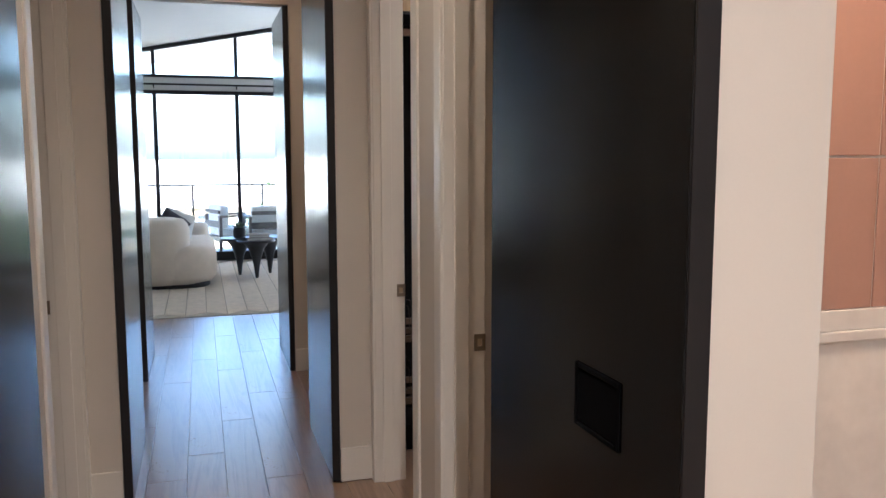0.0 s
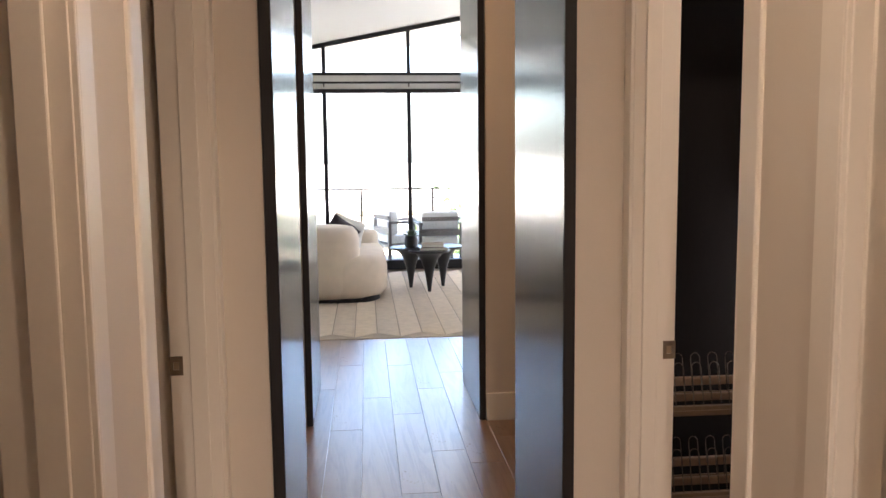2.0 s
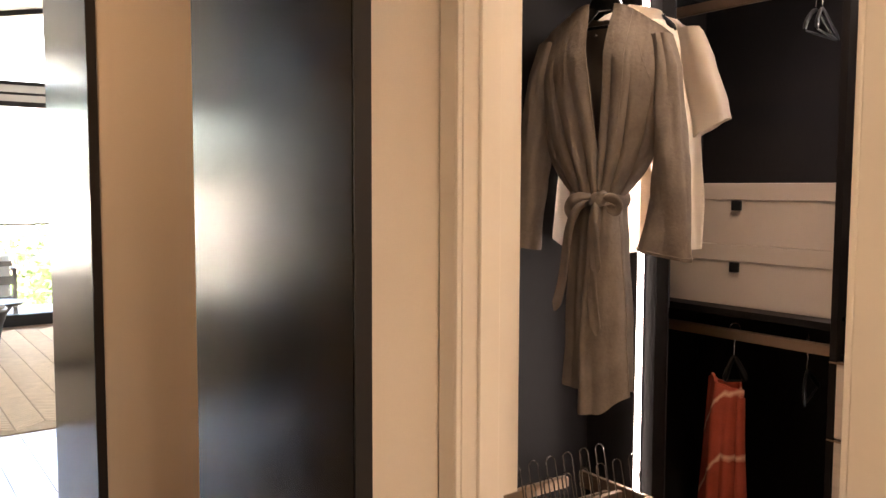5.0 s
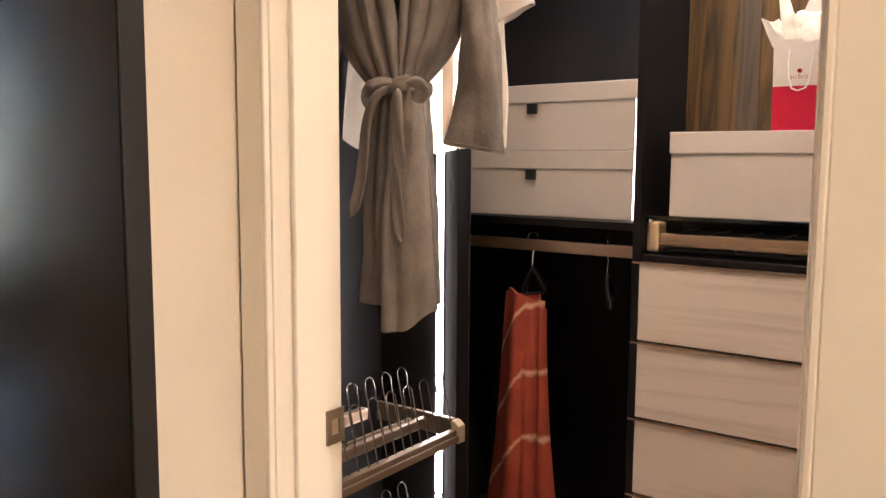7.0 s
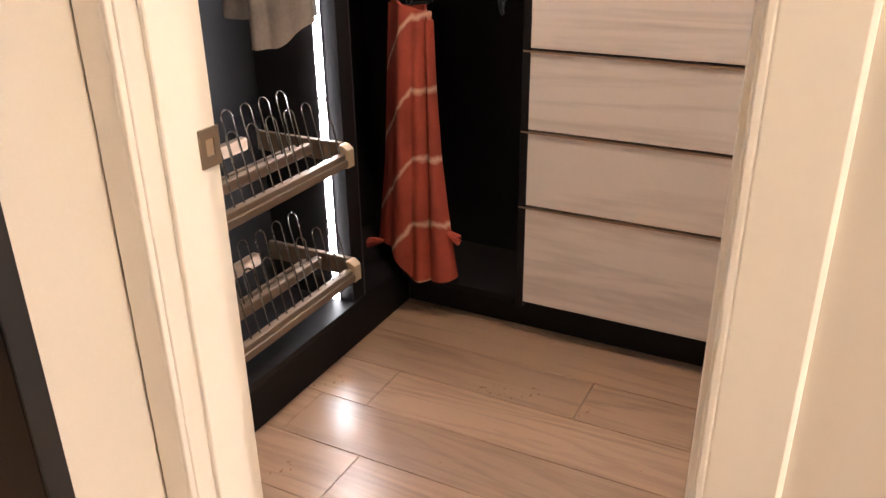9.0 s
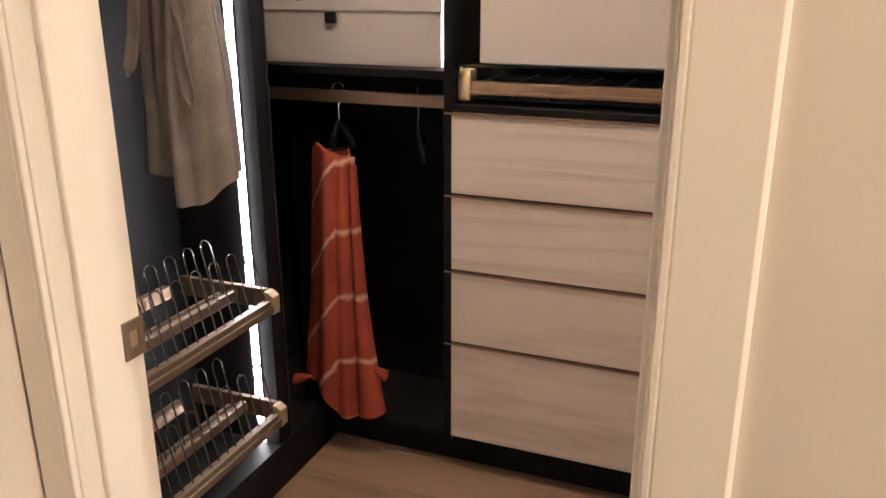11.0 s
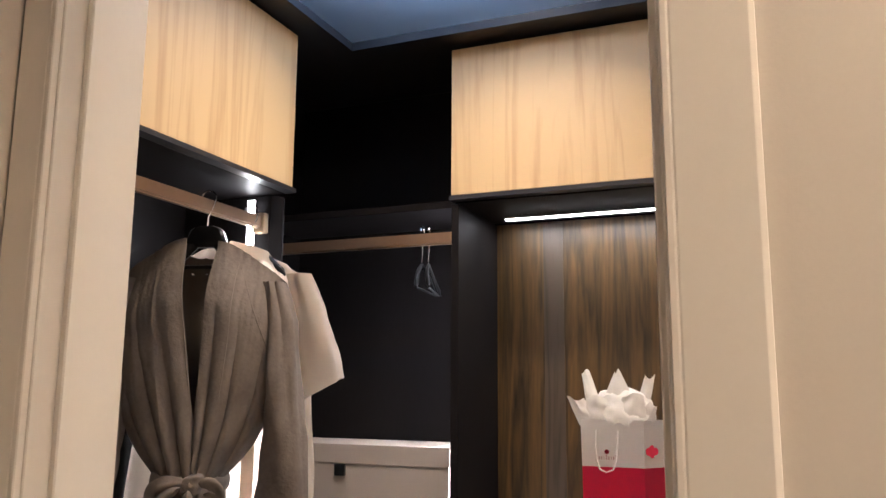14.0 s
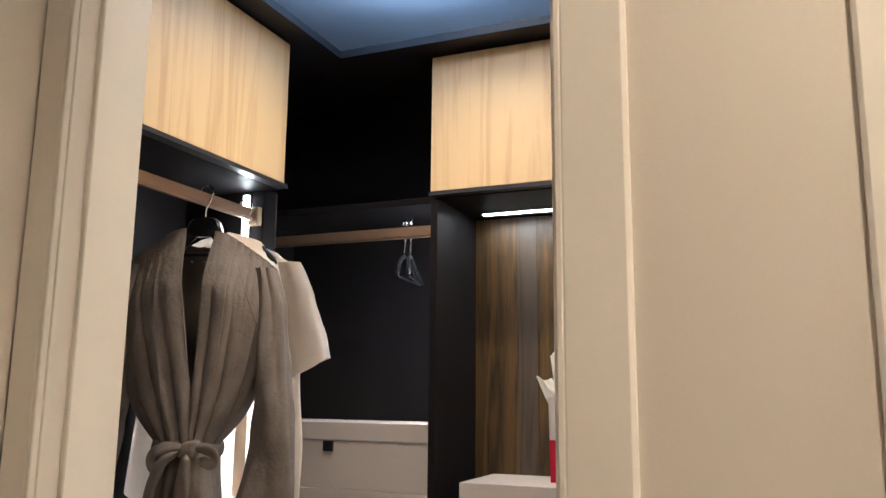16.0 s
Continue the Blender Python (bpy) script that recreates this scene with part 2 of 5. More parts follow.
NICKEL = material("satin bronze plate", (0.26, 0.205, 0.15), 0.4, 0.85, 0.1, 8, 0.04, 200)
BLACK_METAL = material("black steel frame", (0.012, 0.012, 0.013), 0.4, 0.2, 0.2)
BLACK_TABLE = material("black stained wood", (0.010, 0.010, 0.012), 0.34, 0, 0.3, 4, 0.05, 60, (1, 1, 0.2))
BLACK_PLASTIC = material("black hanger", (0.003, 0.003, 0.0034), 0.28, 0, 0.2, spec=0.16)
LINEN = material("ivory boucle", (0.76, 0.67, 0.57), 0.95, 0, 0.06, 9, 0.7, 220, spec=0.2)
CUSHION = material("white cushion", (0.80, 0.79, 0.77), 0.9, 0, 0.05, 6, 0.3, 160)
PILLOW = material("charcoal pillow", (0.05, 0.042, 0.05), 0.9, 0, 0.4, 18, 0.3, 160)
ROBE = material("taupe waffle cotton", (0.153, 0.128, 0.111), 0.95, 0, 0.22, 14, 1.0, 110, spec=0.15)
ROBE_IN = material("taupe cotton lining", (0.10, 0.083, 0.07), 0.95, 0, 0.12, 5, 0.4, 320, spec=0.1)
SHIRT = material("white cotton", (0.64, 0.57, 0.50), 0.85, 0, 0.04, 7, 0.25, 260, spec=0.2)
LABEL_CLOTH = material("woven label", (0.8, 0.75, 0.68), 0.8)
CARTON = material("matt taupe carton", (0.47, 0.415, 0.375), 0.6, 0, 0.03, 3, 0.05, 120)
BAG_WHITE = material("white paper", (0.84, 0.79, 0.76), 0.55, 0, 0.03, 6, 0.05, 90)
BAG_RED = material("crimson paper", (0.62, 0.008, 0.055), 0.5, 0, 0.08, 5, 0.05, 90)
TISSUE = material("tissue paper", (0.86, 0.83, 0.79), 0.7, 0, 0.04, 8, 0.3, 40)
RUG = material("cream wool", (0.76, 0.67, 0.56), 0.95, 0, 0.1, 12, 0.6, 260, spec=0.1)
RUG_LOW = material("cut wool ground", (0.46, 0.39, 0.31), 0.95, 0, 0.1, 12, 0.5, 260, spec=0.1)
SWITCH = material("ivory plastic", (0.78, 0.72, 0.62), 0.35)
PINK = material("blush tile", (0.42, 0.25, 0.20), 0.45, 0, 0.06, 2, 0.05, 60, piece=0.03)
MARBLE = material("pale marble", (0.74, 0.72, 0.69), 0.2, 0, 0.12, 3, 0.0, 20)
GROUT = material("grout", (0.74, 0.70, 0.66), 0.8)
LED = glow("LED diffuser", (1.0, 0.93, 0.88), 1.6)
LENS = glow("downlight lens", (1.0, 0.8, 0.58), 4.0)
PANE = glass("window glass")
TRAY_GLASS = glass("glass shelf", (0.80, 0.93, 0.90), 0.02)
LEAVES = material("leaves", (0.07, 0.12, 0.03), 0.6, 0, 0.5, 8)
SUCCULENT = material("succulent", (0.07, 0.10, 0.06), 0.5, 0, 0.3, 12)
DECK = material("balcony stone", (0.62, 0.59, 0.55), 0.7, 0, 0.06, 2, 0.1, 60)
GROUND = material("dry ground", (0.50, 0.47, 0.38), 0.95, 0, 0.25, 0.05, 0.2, 0.8)
STUCCO = material("tan stucco", (0.58, 0.47, 0.34), 0.85, 0, 0.08, 1, 0.2, 30)
STUCCO_W = material("pale stucco", (0.72, 0.70, 0.66), 0.85, 0, 0.08, 1, 0.2, 30)
ROOF = material("roof membrane", (0.40, 0.37, 0.34), 0.85, 0, 0.1, 1, 0.2, 20)
FAR_GLASS = material("far window", (0.10, 0.12, 0.14), 0.15, 0, 0.2)

_t = SHIRT.node_tree
_tr, _ms = _t.nodes.new("ShaderNodeBsdfTranslucent"), _t.nodes.new("ShaderNodeMixShader")
_tr.inputs["Color"].default_value = (0.62, 0.54, 0.46, 1)
_ms.inputs[0].default_value = 0.6
_t.links.new(_t.nodes["Principled BSDF"].outputs[0], _ms.inputs[1])
_t.links.new(_tr.outputs[0], _ms.inputs[2])
_t.links.new(_ms.outputs[0], _t.nodes["Material Output"].inputs["Surface"])

# tie-dye shawl: terracotta with pale slanting stripes
SHAWL = material("terracotta tie-dye wool", (0.27, 0.052, 0.033), 0.95, 0, 0.25, 8, 0.6, 240, spec=0.1)
_t = SHAWL.node_tree


def shade_math(op, a, b=0.0):
    """One arithmetic node of the shawl's material; a and b are numbers or sockets."""
    nd = _t.nodes.new("ShaderNodeMath")
    nd.operation = op
    for k, val in enumerate((a, b)):
        if isinstance(val, (int, float)):
            nd.inputs[k].default_value = val
        else:
            _t.links.new(val, nd.inputs[k])
    return nd.outputs[0]


_tc, _sp, _nz = _t.nodes.new("ShaderNodeTexCoord"), _t.nodes.new("ShaderNodeSeparateXYZ"), _t.nodes.new("ShaderNodeTexNoise")
_nz.inputs["Scale"].default_value, _nz.inputs["Detail"].default_value = 26.0, 3.0
_t.links.new(_tc.outputs["Object"], _sp.inputs[0])
_t.links.new(_tc.outputs["Object"], _nz.inputs["Vector"])
# the dyed bands run level over the ridge and slant down across the receding side
_level = shade_math("ADD", _sp.outputs["Z"], shade_math("MULTIPLY", shade_math("MAXIMUM", shade_math("SUBTRACT", _sp.outputs["Y"], 3.545), 0.0), 1.26))
_level = shade_math("ADD", _level, shade_math("MULTIPLY", shade_math("SUBTRACT", _nz.outputs["Fac"], 0.5), 0.030))
_away = shade_math("ABSOLUTE", shade_math("SUBTRACT", shade_math("FRACT", shade_math("DIVIDE", shade_math("ADD", _level, 0.180), 0.203)), 0.5))
_band = shade_math("MULTIPLY", shade_math("SUBTRACT", 1.0, shade_math("MINIMUM", shade_math("DIVIDE", _away, 0.065), 1.0)), 0.62)
_mx = _t.nodes.new("ShaderNodeMix")
_mx.data_type = "RGBA"
_mx.inputs["B"].default_value = (0.70, 0.48, 0.34, 1)
_p = _t.nodes["Principled BSDF"]
_old = _p.inputs["Base Color"].links[0].from_socket
_t.links.new(_band, _mx.inputs["Factor"])
_t.links.new(_old, _mx.inputs["A"])
_t.links.new(_mx.outputs["Result"], _p.inputs["Base Color"])

# ---- plan ----
TOP = 3.01            # hall ceiling
HEAD = 2.60           # head of the plain doorways
XL, XR = -0.43, 0.85  # faces of the hall's side walls
LL, LR = -0.25, 0.648  # faces of the dark door leaves
Y1, Y2, Y3 = 0.50, 3.31, 5.43  # faces of the cross walls
T = 0.12
WT = 0.145


# ---- large structure ----
def wall(name, boxes, label="cream painted plaster wall"):
    bm = bmesh.new()
    for b in boxes:
        bx(bm, *b)
    return structure(name, bm, PAINT, label, "wall")


wall("wall_cross_near", [(-1.7, LL - 0.04, Y1, Y1 + T, 0, TOP), (0.752, 0.944, Y1, Y1 + T, 0, TOP), (LL - 0.04, 0.752, Y1, Y1 + T, 2.61, TOP), (0.944, 3.3, Y1, Y1 + T, 2.5, TOP)])
wall("wall_cross_middle", [(-1.7, LL - 0.04, Y2, Y2 + T, 0, TOP), (LR + 0.04, XR + WT, Y2, Y2 + T, 0, TOP), (LL - 0.04, LR + 0.04, Y2, Y2 + T, 2.61, TOP)])
wall("wall_cross_far", [(-4.0, -0.348, Y3, Y3 + T, 0, 4.4), (0.708, 5.0, Y3, Y3 + T, 0, 4.4), (-0.348, 0.708, Y3, Y3 + T, 2.61, 4.4)])
# hall side walls with two doorways each
DOORS = ((1.37, 2.105), (2.499, 3.24))
for nm, a, b in (("wall_hall_east", XR, XR + WT), ("wall_hall_west", XL - WT, XL)):
    ys = [Y1 + T, DOORS[0][0] - 0.02, DOORS[0][1] + 0.02, DOORS[1][0] - 0.02, DOORS[1][1] + 0.02, Y2]
    wall(nm, [(a, b, ys[i], ys[i + 1], 0, TOP) for i in (0, 2, 4)] + [(a, b, ys[i], ys[i + 1], HEAD + 0.02, TOP) for i in (1, 3)])
# lobby between the two pairs of leaves
wall("wall_lobby_east", [(0.86, 0.98, Y2 + T, 4.1, 0, TOP), (0.98, 1.45, 3.98, 4.1, 0, TOP), (1.35, 1.45, 4.1, Y3, 0, TOP)])
wall("wall_lobby_west", [(-0.56, -0.44, Y2 + T, 4.1, 0, TOP), (-1.05, -0.56, 3.98, 4.1, 0, TOP), (-1.05, -0.95, 4.1, Y3, 0, TOP)])
# closet shell
wall("wall_closet_south", [(XR + WT, 2.62, 2.24, 2.36, 0, TOP)])
wall("wall_closet_east", [(2.50, 2.62, 2.36, 4.06, 0, TOP)])
wall("wall_closet_north", [(0.98, 2.50, 3.94, 4.06, 0, TOP)])
# small rooms off the hall
wall("wall_linen_room", [(1.5, 1.6, 1.26, 2.24, 0, TOP), (XR + WT, 1.5, 1.16, 1.26, 0, TOP)])
wall("wall_west_rooms", [(-1.8, -1.7, Y1, Y2 + T, 0, TOP), (-1.7, XL - WT, 2.26, 2.38, 0, TOP)])
# first room and bath
wall("wall_first_room", [(-1.8, 3.3, -2.7, -2.6, 0, TOP), (-1.8, -1.7, -2.6, Y1, 0, TOP), (3.3, 3.4, -2.7, 1.76, 0, TOP), (1.6, 3.3, 1.665, 1.765, 0, TOP)])
structure("ceiling_hall", box(-1.8, 3.4, -2.7, Y3, TOP, TOP + 0.1), CEIL, "flat pale painted ceiling", "ceiling")
structure("ceiling_closet", box(XR + WT + 0.001, 2.499, 2.361, 3.939, 2.936, TOP - 0.002), CEIL, "flat pale painted closet ceiling", "ceiling")
structure("floor_base", box(-4.1, 5.1, -2.8, 12.45, -0.12, -0.016), RUG_LOW, "subfloor under the oak planks", "floor")

# living room
wall("wall_living_west", [(-4.1, -4.0, Y3, 12.45, 0, 4.4)])
wall("wall_living_east", [(5.0, 5.1, Y3, 12.45, 0, 4.4)])
bm = bmesh.new()
sl = lambda x: 3.255 + 0.194 * x
vs = [bm.verts.new((x, y, sl(x) + d)) for d in (0, 0.15) for x, y in ((-4.05, Y3), (5.05, Y3), (5.05, 14.4), (-4.05, 14.4))]
for q in ((0, 1, 2, 3), (7, 6, 5, 4), (0, 4, 5, 1), (1, 5, 6, 2), (2, 6, 7, 3), (3, 7, 4, 0)):
    bm.faces.new([vs[i] for i in q])
structure("ceiling_living", bm, CEIL, "sloping pale plaster ceiling running out as eaves", "ceiling")

# window wall: sliding panes below, raking clerestory above
WY = 12.3
MULL = [-0.521 + 1.168 * k for k in range(-3, 5)]
win = tagged(new("window_1"), "black-framed glass wall with a raking clerestory", "window", "", "structure")
win.location = (0, WY, 0)
fr = bmesh.new()
for x in MULL:
    bx(fr, x - 0.028, x + 0.028, WY - 0.04, WY + 0.06, 0.0, 2.5)
    bx(fr, x - 0.025, x + 0.025, WY - 0.04, WY + 0.06, 2.74, sl(x) - 0.02)
bx(fr, -4.0, 5.0, WY - 0.05, WY + 0.08, 0.0, 0.13)
bx(fr, -4.0, 5.0, WY - 0.045, WY + 0.06, 2.475, 2.53)
bx(fr, -4.0, 5.0, WY - 0.045, WY + 0.06, 2.715, 2.755)
for s in range(18):
    xa = -4.0 + 0.5 * s
    a = [fr.verts.new(c) for c in ((xa, WY - 0.05, sl(xa) - 0.06), (xa + 0.5, WY - 0.05, sl(xa + 0.5) - 0.06), (xa + 0.5, WY - 0.05, sl(xa + 0.5)), (xa, WY - 0.05, sl(xa)))]
    b = [fr.verts.new((v.co.x, WY + 0.06, v.co.z)) for v in a]
    for q in ((a[0], a[1], a[2], a[3]), (b[3], b[2], b[1], b[0]), (a[0], b[0], b[1], a[1]), (a[2], b[2], b[3], a[3])):
        fr.faces.new(q)
part("window_frame", fr, BLACK_METAL, win)
part("beam", box(-4.0, 5.0, WY - 0.03, WY + 0.08, 2.53, 2.715), CEIL, win, "pale painted beam between the glazing rows")
rod = bmesh.new()
sweep(rod, [(-4.0, WY - 0.10, 2.612), (5.0, WY - 0.10, 2.612)], 0.014, 10)
for x in MULL:
    bx(rod, x - 0.008, x + 0.008, WY - 0.10, WY - 0.03, 2.56, 2.612)
part("curtain_rod", rod, BLACK_METAL, win, "thin black curtain rod on brackets")
for x0, x1 in zip([-4.0] + MULL, MULL + [5.0]):
    low = part("pane", box(x0 + 0.028, x1 - 0.028, WY + 0.005, WY + 0.011, 0.13, 2.475), PANE, win)
    low.visible_shadow = False
    up = bmesh.new()
    a = [up.verts.new(c) for c in ((x0 + 0.025, WY + 0.005, 2.755), (x1 - 0.025, WY + 0.005, 2.755), (x1 - 0.025, WY + 0.005, sl(x1) - 0.06), (x0 + 0.025, WY + 0.005, sl(x0) - 0.06))]
    b = [up.verts.new((v.co.x, WY + 0.011, v.co.z)) for v in a]
    up.faces.new(a)
    up.faces.new(b[::-1])
    for i in range(4):
        up.faces.new((a[i], b[i], b[(i + 1) % 4], a[(i + 1) % 4]))
    if sl(x0) - 0.06 > 2.77:
        part("pane", up, PANE, win).visible_shadow = False
    else:
        up.free()


# ---- door surrounds ----
def casing_leg(bm, xf, sgn, y_in, out):
    WID = 0.062 if out > 0 and y_in > 3 else 0.082
    """An upright moulded casing on the wall face xf; sgn: the way the face looks, out: away from the opening."""
    prof = ((0, 0.0), (0.0085, 0.0), (0.010, 0.0015), (0.010, 0.0065), (0.0092, 0.0085), (0.010, 0.0105), (0.010, WID - 0.0055), (0.0095, WID - 0.0045), (0.0065, WID - 0.0005), (0, WID))
    prism(bm, [(xf + sgn * d, y_in + out * w) for d, w in prof], 0, HEAD + 0.066)


def doorway(name, side, y0, y1, label):
    """Jamb lining, stops and casings of one doorway, and its head."""
    xf, sgn = (XR, -1) if side == "e" else (XL, 1)
    xb = xf - sgn * WT
    door = tagged(new(name), label, "doorway", "", "structure")
    door.location = (xf, (y0 + y1) / 2, 0)
    lo, hi = min(xf, xb), max(xf, xb)
    for y, d in ((y0, -1), (y1, 1)):
        bm = bmesh.new()
        a, b = (y, y + d * 0.02)
        bx(bm, lo, hi, min(a, b), max(a, b), 0, HEAD + 0.02, 0.0015, 1)
        part("jamb", bm, TRIM, door)
        bm = bmesh.new()
        s0, s1 = xf - sgn * 0.035, xf - sgn * 0.085
        bx(bm, min(s0, s1), max(s0, s1), min(y, y - d * 0.011), max(y, y - d * 0.011), 0, HEAD, 0.002, 1)
        part("door_stop", bm, TRIM, door)
        bm = bmesh.new()
        casing_leg(bm, xf, sgn, y + d * 0.004, d)
        part("casing", bm, TRIM, door)
    part("jamb_head", box(lo, hi, y0, y1, HEAD, HEAD + 0.02), TRIM, door)
    c0, c1 = xf, xf + sgn * 0.018
    part("casing_head", box(min(c0, c1), max(c0, c1), y0 - 0.004, y1 + 0.004, HEAD + 0.004, HEAD + 0.068), TRIM, door)
    return door


def strike_plate(door, side, x, y, z=0.93):
    """A lipped plate let into the far jamb, with its latch hole."""
    bm = bmesh.new()
    sgn = 1 if side == "e" else -1
    x0, x1 = x - 0.02, x + 0.02
    for b in ((x0, x1, z + 0.013, z + 0.029), (x0, x1, z - 0.029, z - 0.013), (x0, x0 + 0.011, z - 0.013, z + 0.013), (x1 - 0.011, x1, z - 0.013, z + 0.013)):
        bx(bm, b[0], b[1], y - 0.0035, y + 0.001, b[2], b[3])
    p = part("strike_plate", bm, NICKEL, door, "satin bronze strike plate")
    part("latch_hole", box(x0 + 0.012, x1 - 0.012, y - 0.0015, y + 0.001, z - 0.012, z + 0.012), BRONZE_CAP, p)
    return p


d1 = doorway("door_1", "e", *DOORS[1], "cream moulded doorway of the walk-in closet")
strike_plate(d1, "e", 0.977, DOORS[1][1])
d2 = doorway("door_2", "e", *DOORS[0], "cream moulded doorway of a small room")
strike_plate(d2, "e", 0.977, DOORS[0][1])
d3 = doorway("door_3", "w", *DOORS[1], "cream moulded doorway across from the closet")
strike_plate(d3, "w", -0.557, DOORS[1][1])
d4 = doorway("door_4", "w", *DOORS[0], "cream moulded doorway on the hall's other side")


def door_leaf(name, xface, sgn, y0, y1, label, group="dark leaves of the hall's double doors"):
    """A tall dark leaf standing open along the hall; sgn: the way its face looks."""
    t = thing(name, (xface, (y0 + y1) / 2, 0), label, "door", group)
    a, b = xface, xface - sgn * 0.038
    part("panel", box(min(a, b), max(a, b), y0 + 0.002, y1, 0.006, 2.60, 0.002, 1), LEAF, t)
    part("edge_strip", box(min(a, b) + 0.001, max(a, b) - 0.001, y0 - 0.003, y0 + 0.002, 0.006, 2.60), LEAF_EDGE, t, "matt black leaf edge")
    return t


for y0, y1, lx, rx in ((Y1 - 0.012, 1.262, -0.232, 0.712), (Y2 - 0.008, 4.155, LL, LR), (Y3 - 0.008, 6.26, -0.308, 0.668)):
    for xf, sg in ((lx, 1), (rx, -1)):
        lf = door_leaf("door_leaf", xf, sg, y0, y1, "tall glossy black door leaf standing open along the hall")
        if y0 < 1 and sg < 0:
            lf["label"] = "tall black door leaf with a square recessed pull, standing open"
            pull = bmesh.new()
            for b in ((0.66, 0.67, 1.085, 1.20), (0.81, 0.82, 1.085, 1.20), (0.67, 0.81, 1.085, 1.095), (0.67, 0.81, 1.19, 1.20)):
                bx(pull, rx - 0.004, rx, b[0], b[1], b[2], b[3], 0.002, 1)
            part("pull", pull, PULL, lf, "square black metal pull")
            # flat plate on the leaf: the recess's shade is put into its colour
            part("pull_recess_shade", box(rx - 0.0015, rx - 0.0002, 0.671, 0.809, 1.096, 1.189), PULL, lf, "flat near-black plate painted as the pull's shaded recess")

# baseboards
def baseboard(name, x0, x1, y0, y1):
    bm = bmesh.new()
    bx(bm, x0, x1, y0, y1, 0, 0.165, 0.003, 1)
    structure(name, bm, TRIM, "tall cream painted baseboard", "baseboard")


baseboard("baseboard_1", LR + 0.04, XR - 0.004, Y2 - 0.015, Y2)
baseboard("baseboard_2", XL + 0.004, LL - 0.04, Y2 - 0.015, Y2)
baseboard("baseboard_3", 0.709, 1.35, Y3 - 0.015, Y3)
baseboard("baseboard_4", -0.95, -0.349, Y3 - 0.015, Y3)
baseboard("baseboard_5", XR - 0.015, XR, 2.19, 2.427)
baseboard("baseboard_6", XL, XL + 0.015, 2.19, 2.427)
baseboard("baseboard_7", XR + WT, 1.5, 2.225, 2.24)

# last entry: unseen fixture added to go with the bath's fill lamp
for lx, ly in DOWNLIGHTS + [(2.3, 0.9)]:
    t = thing("downlight", (lx, ly, TOP), "small round recessed warm ceiling downlight", "ceiling light", "recessed downlights")
    part("trim_ring", lathe(bmesh.new(), ((0.075, TOP - 0.001), (0.075, TOP - 0.008), (0.058, TOP - 0.012), (0.052, TOP - 0.004)), lx, ly, 28), CEIL, t)
    part("lens", lathe(bmesh.new(), ((0.05, TOP - 0.002), (0.05, TOP - 0.007)), lx, ly, 24), LENS, t)

sw = thing("light_switch", (1.25, 2.24, 1.18), "ivory rocker light switch on the cream wall", "switch")
part("plate", box(1.212, 1.288, 2.232, 2.24, 1.122, 1.238, 0.003), SWITCH, sw)
part("rocker", box(1.233, 1.267, 2.227, 2.233, 1.146, 1.214, 0.002), SWITCH, sw)

# ---- closet fittings ----
def panel(name, b, mat=None, label="dark laminate closet panel", cat="panel", bev=0.001):
    """One board of the closet's dark carcass."""
    return tagged(part(name, box(*b, bev=bev, seg=1), mat or DARK), label, cat, "", "structure")


# dark linings of the walls and the crown round the ceiling
panel("panel_back_north", (0.998, 2.498, 3.92, 3.938, 0.0, 2.735))
panel("panel_back_east", (2.484, 2.498, 2.362, 3.918, 0.0, 2.735))
crown = bmesh.new()
bx(crown, 1.0, 2.066, 3.50, 3.90, 2.712, 2.736)
bx(crown, 2.066, 2.48, 2.365, 3.90, 2.712, 2.736)
tagged(part("crown_trim", crown, LEAF_EDGE), "dark trim board under the closet ceiling", "trim", "", "structure")
# plinths
plinth = bmesh.new()
bx(plinth, 1.0, 2.214, 3.629, 3.66, 0.0, 0.118)
tagged(part("plinth_north", plinth, DARK), "dark plinth under the shoe bay", "plinth", "", "structure")
panel("plinth_east", (2.214, 2.24, 2.365, 3.629, 0.0, 0.10), label="dark plinth under the drawers", cat="plinth")
panel("deck_north", (1.0, 2.48, 3.63, 3.918, 0.118, 0.136), label="dark base board of the shoe bay", cat="shelf")
panel("deck_east", (2.17, 2.482, 3.247, 3.628, 0.10, 0.118), label="dark base board of the hanging bay", cat="shelf")

# north bay: side panel with its upright LED line
side = panel("side_panel_north", (1.897, 1.955, 3.637, 3.918, 0.136, 2.265), label="dark upright panel beside the robes")
edge = part("edge_band", box(1.953, 1.9575, 3.634, 3.639, 0.137, 2.264), DARK_EDGE, side)
led = thing("led_strip", (1.892, 3.69, 0.14), "bright white upright LED strip on the closet panel", "led strip", "closet LED strips")
part("channel", box(1.8895, 1.8968, 3.681, 3.701, 0.138, 2.25), CHROME, led)
part("diffuser", box(1.884, 1.8894, 3.681, 3.701, 0.14, 2.248), LED, led, "glowing white diffuser")
lamp("led_upright_lamp", "AREA", 0.34, (1.0, 0.94, 0.88), look((1.876, 3.684, 1.42), (1.2, 3.45, 1.42)), size=0.012, size_y=1.62)


def wall_cabinet(name, b, front, label):
    """A cupboard under the ceiling: dark carcass and a pale door."""
    x0, x1, y0, y1, z0, z1 = b
    t = thing(name, ((x0 + x1) / 2, (y0 + y1) / 2, z0), label, "cabinet", "upper closet cabinets")
    part("carcass", box(x0, x1, y0, y1, z0, z1, bev=0.001, seg=1), DARK, t)
    return t


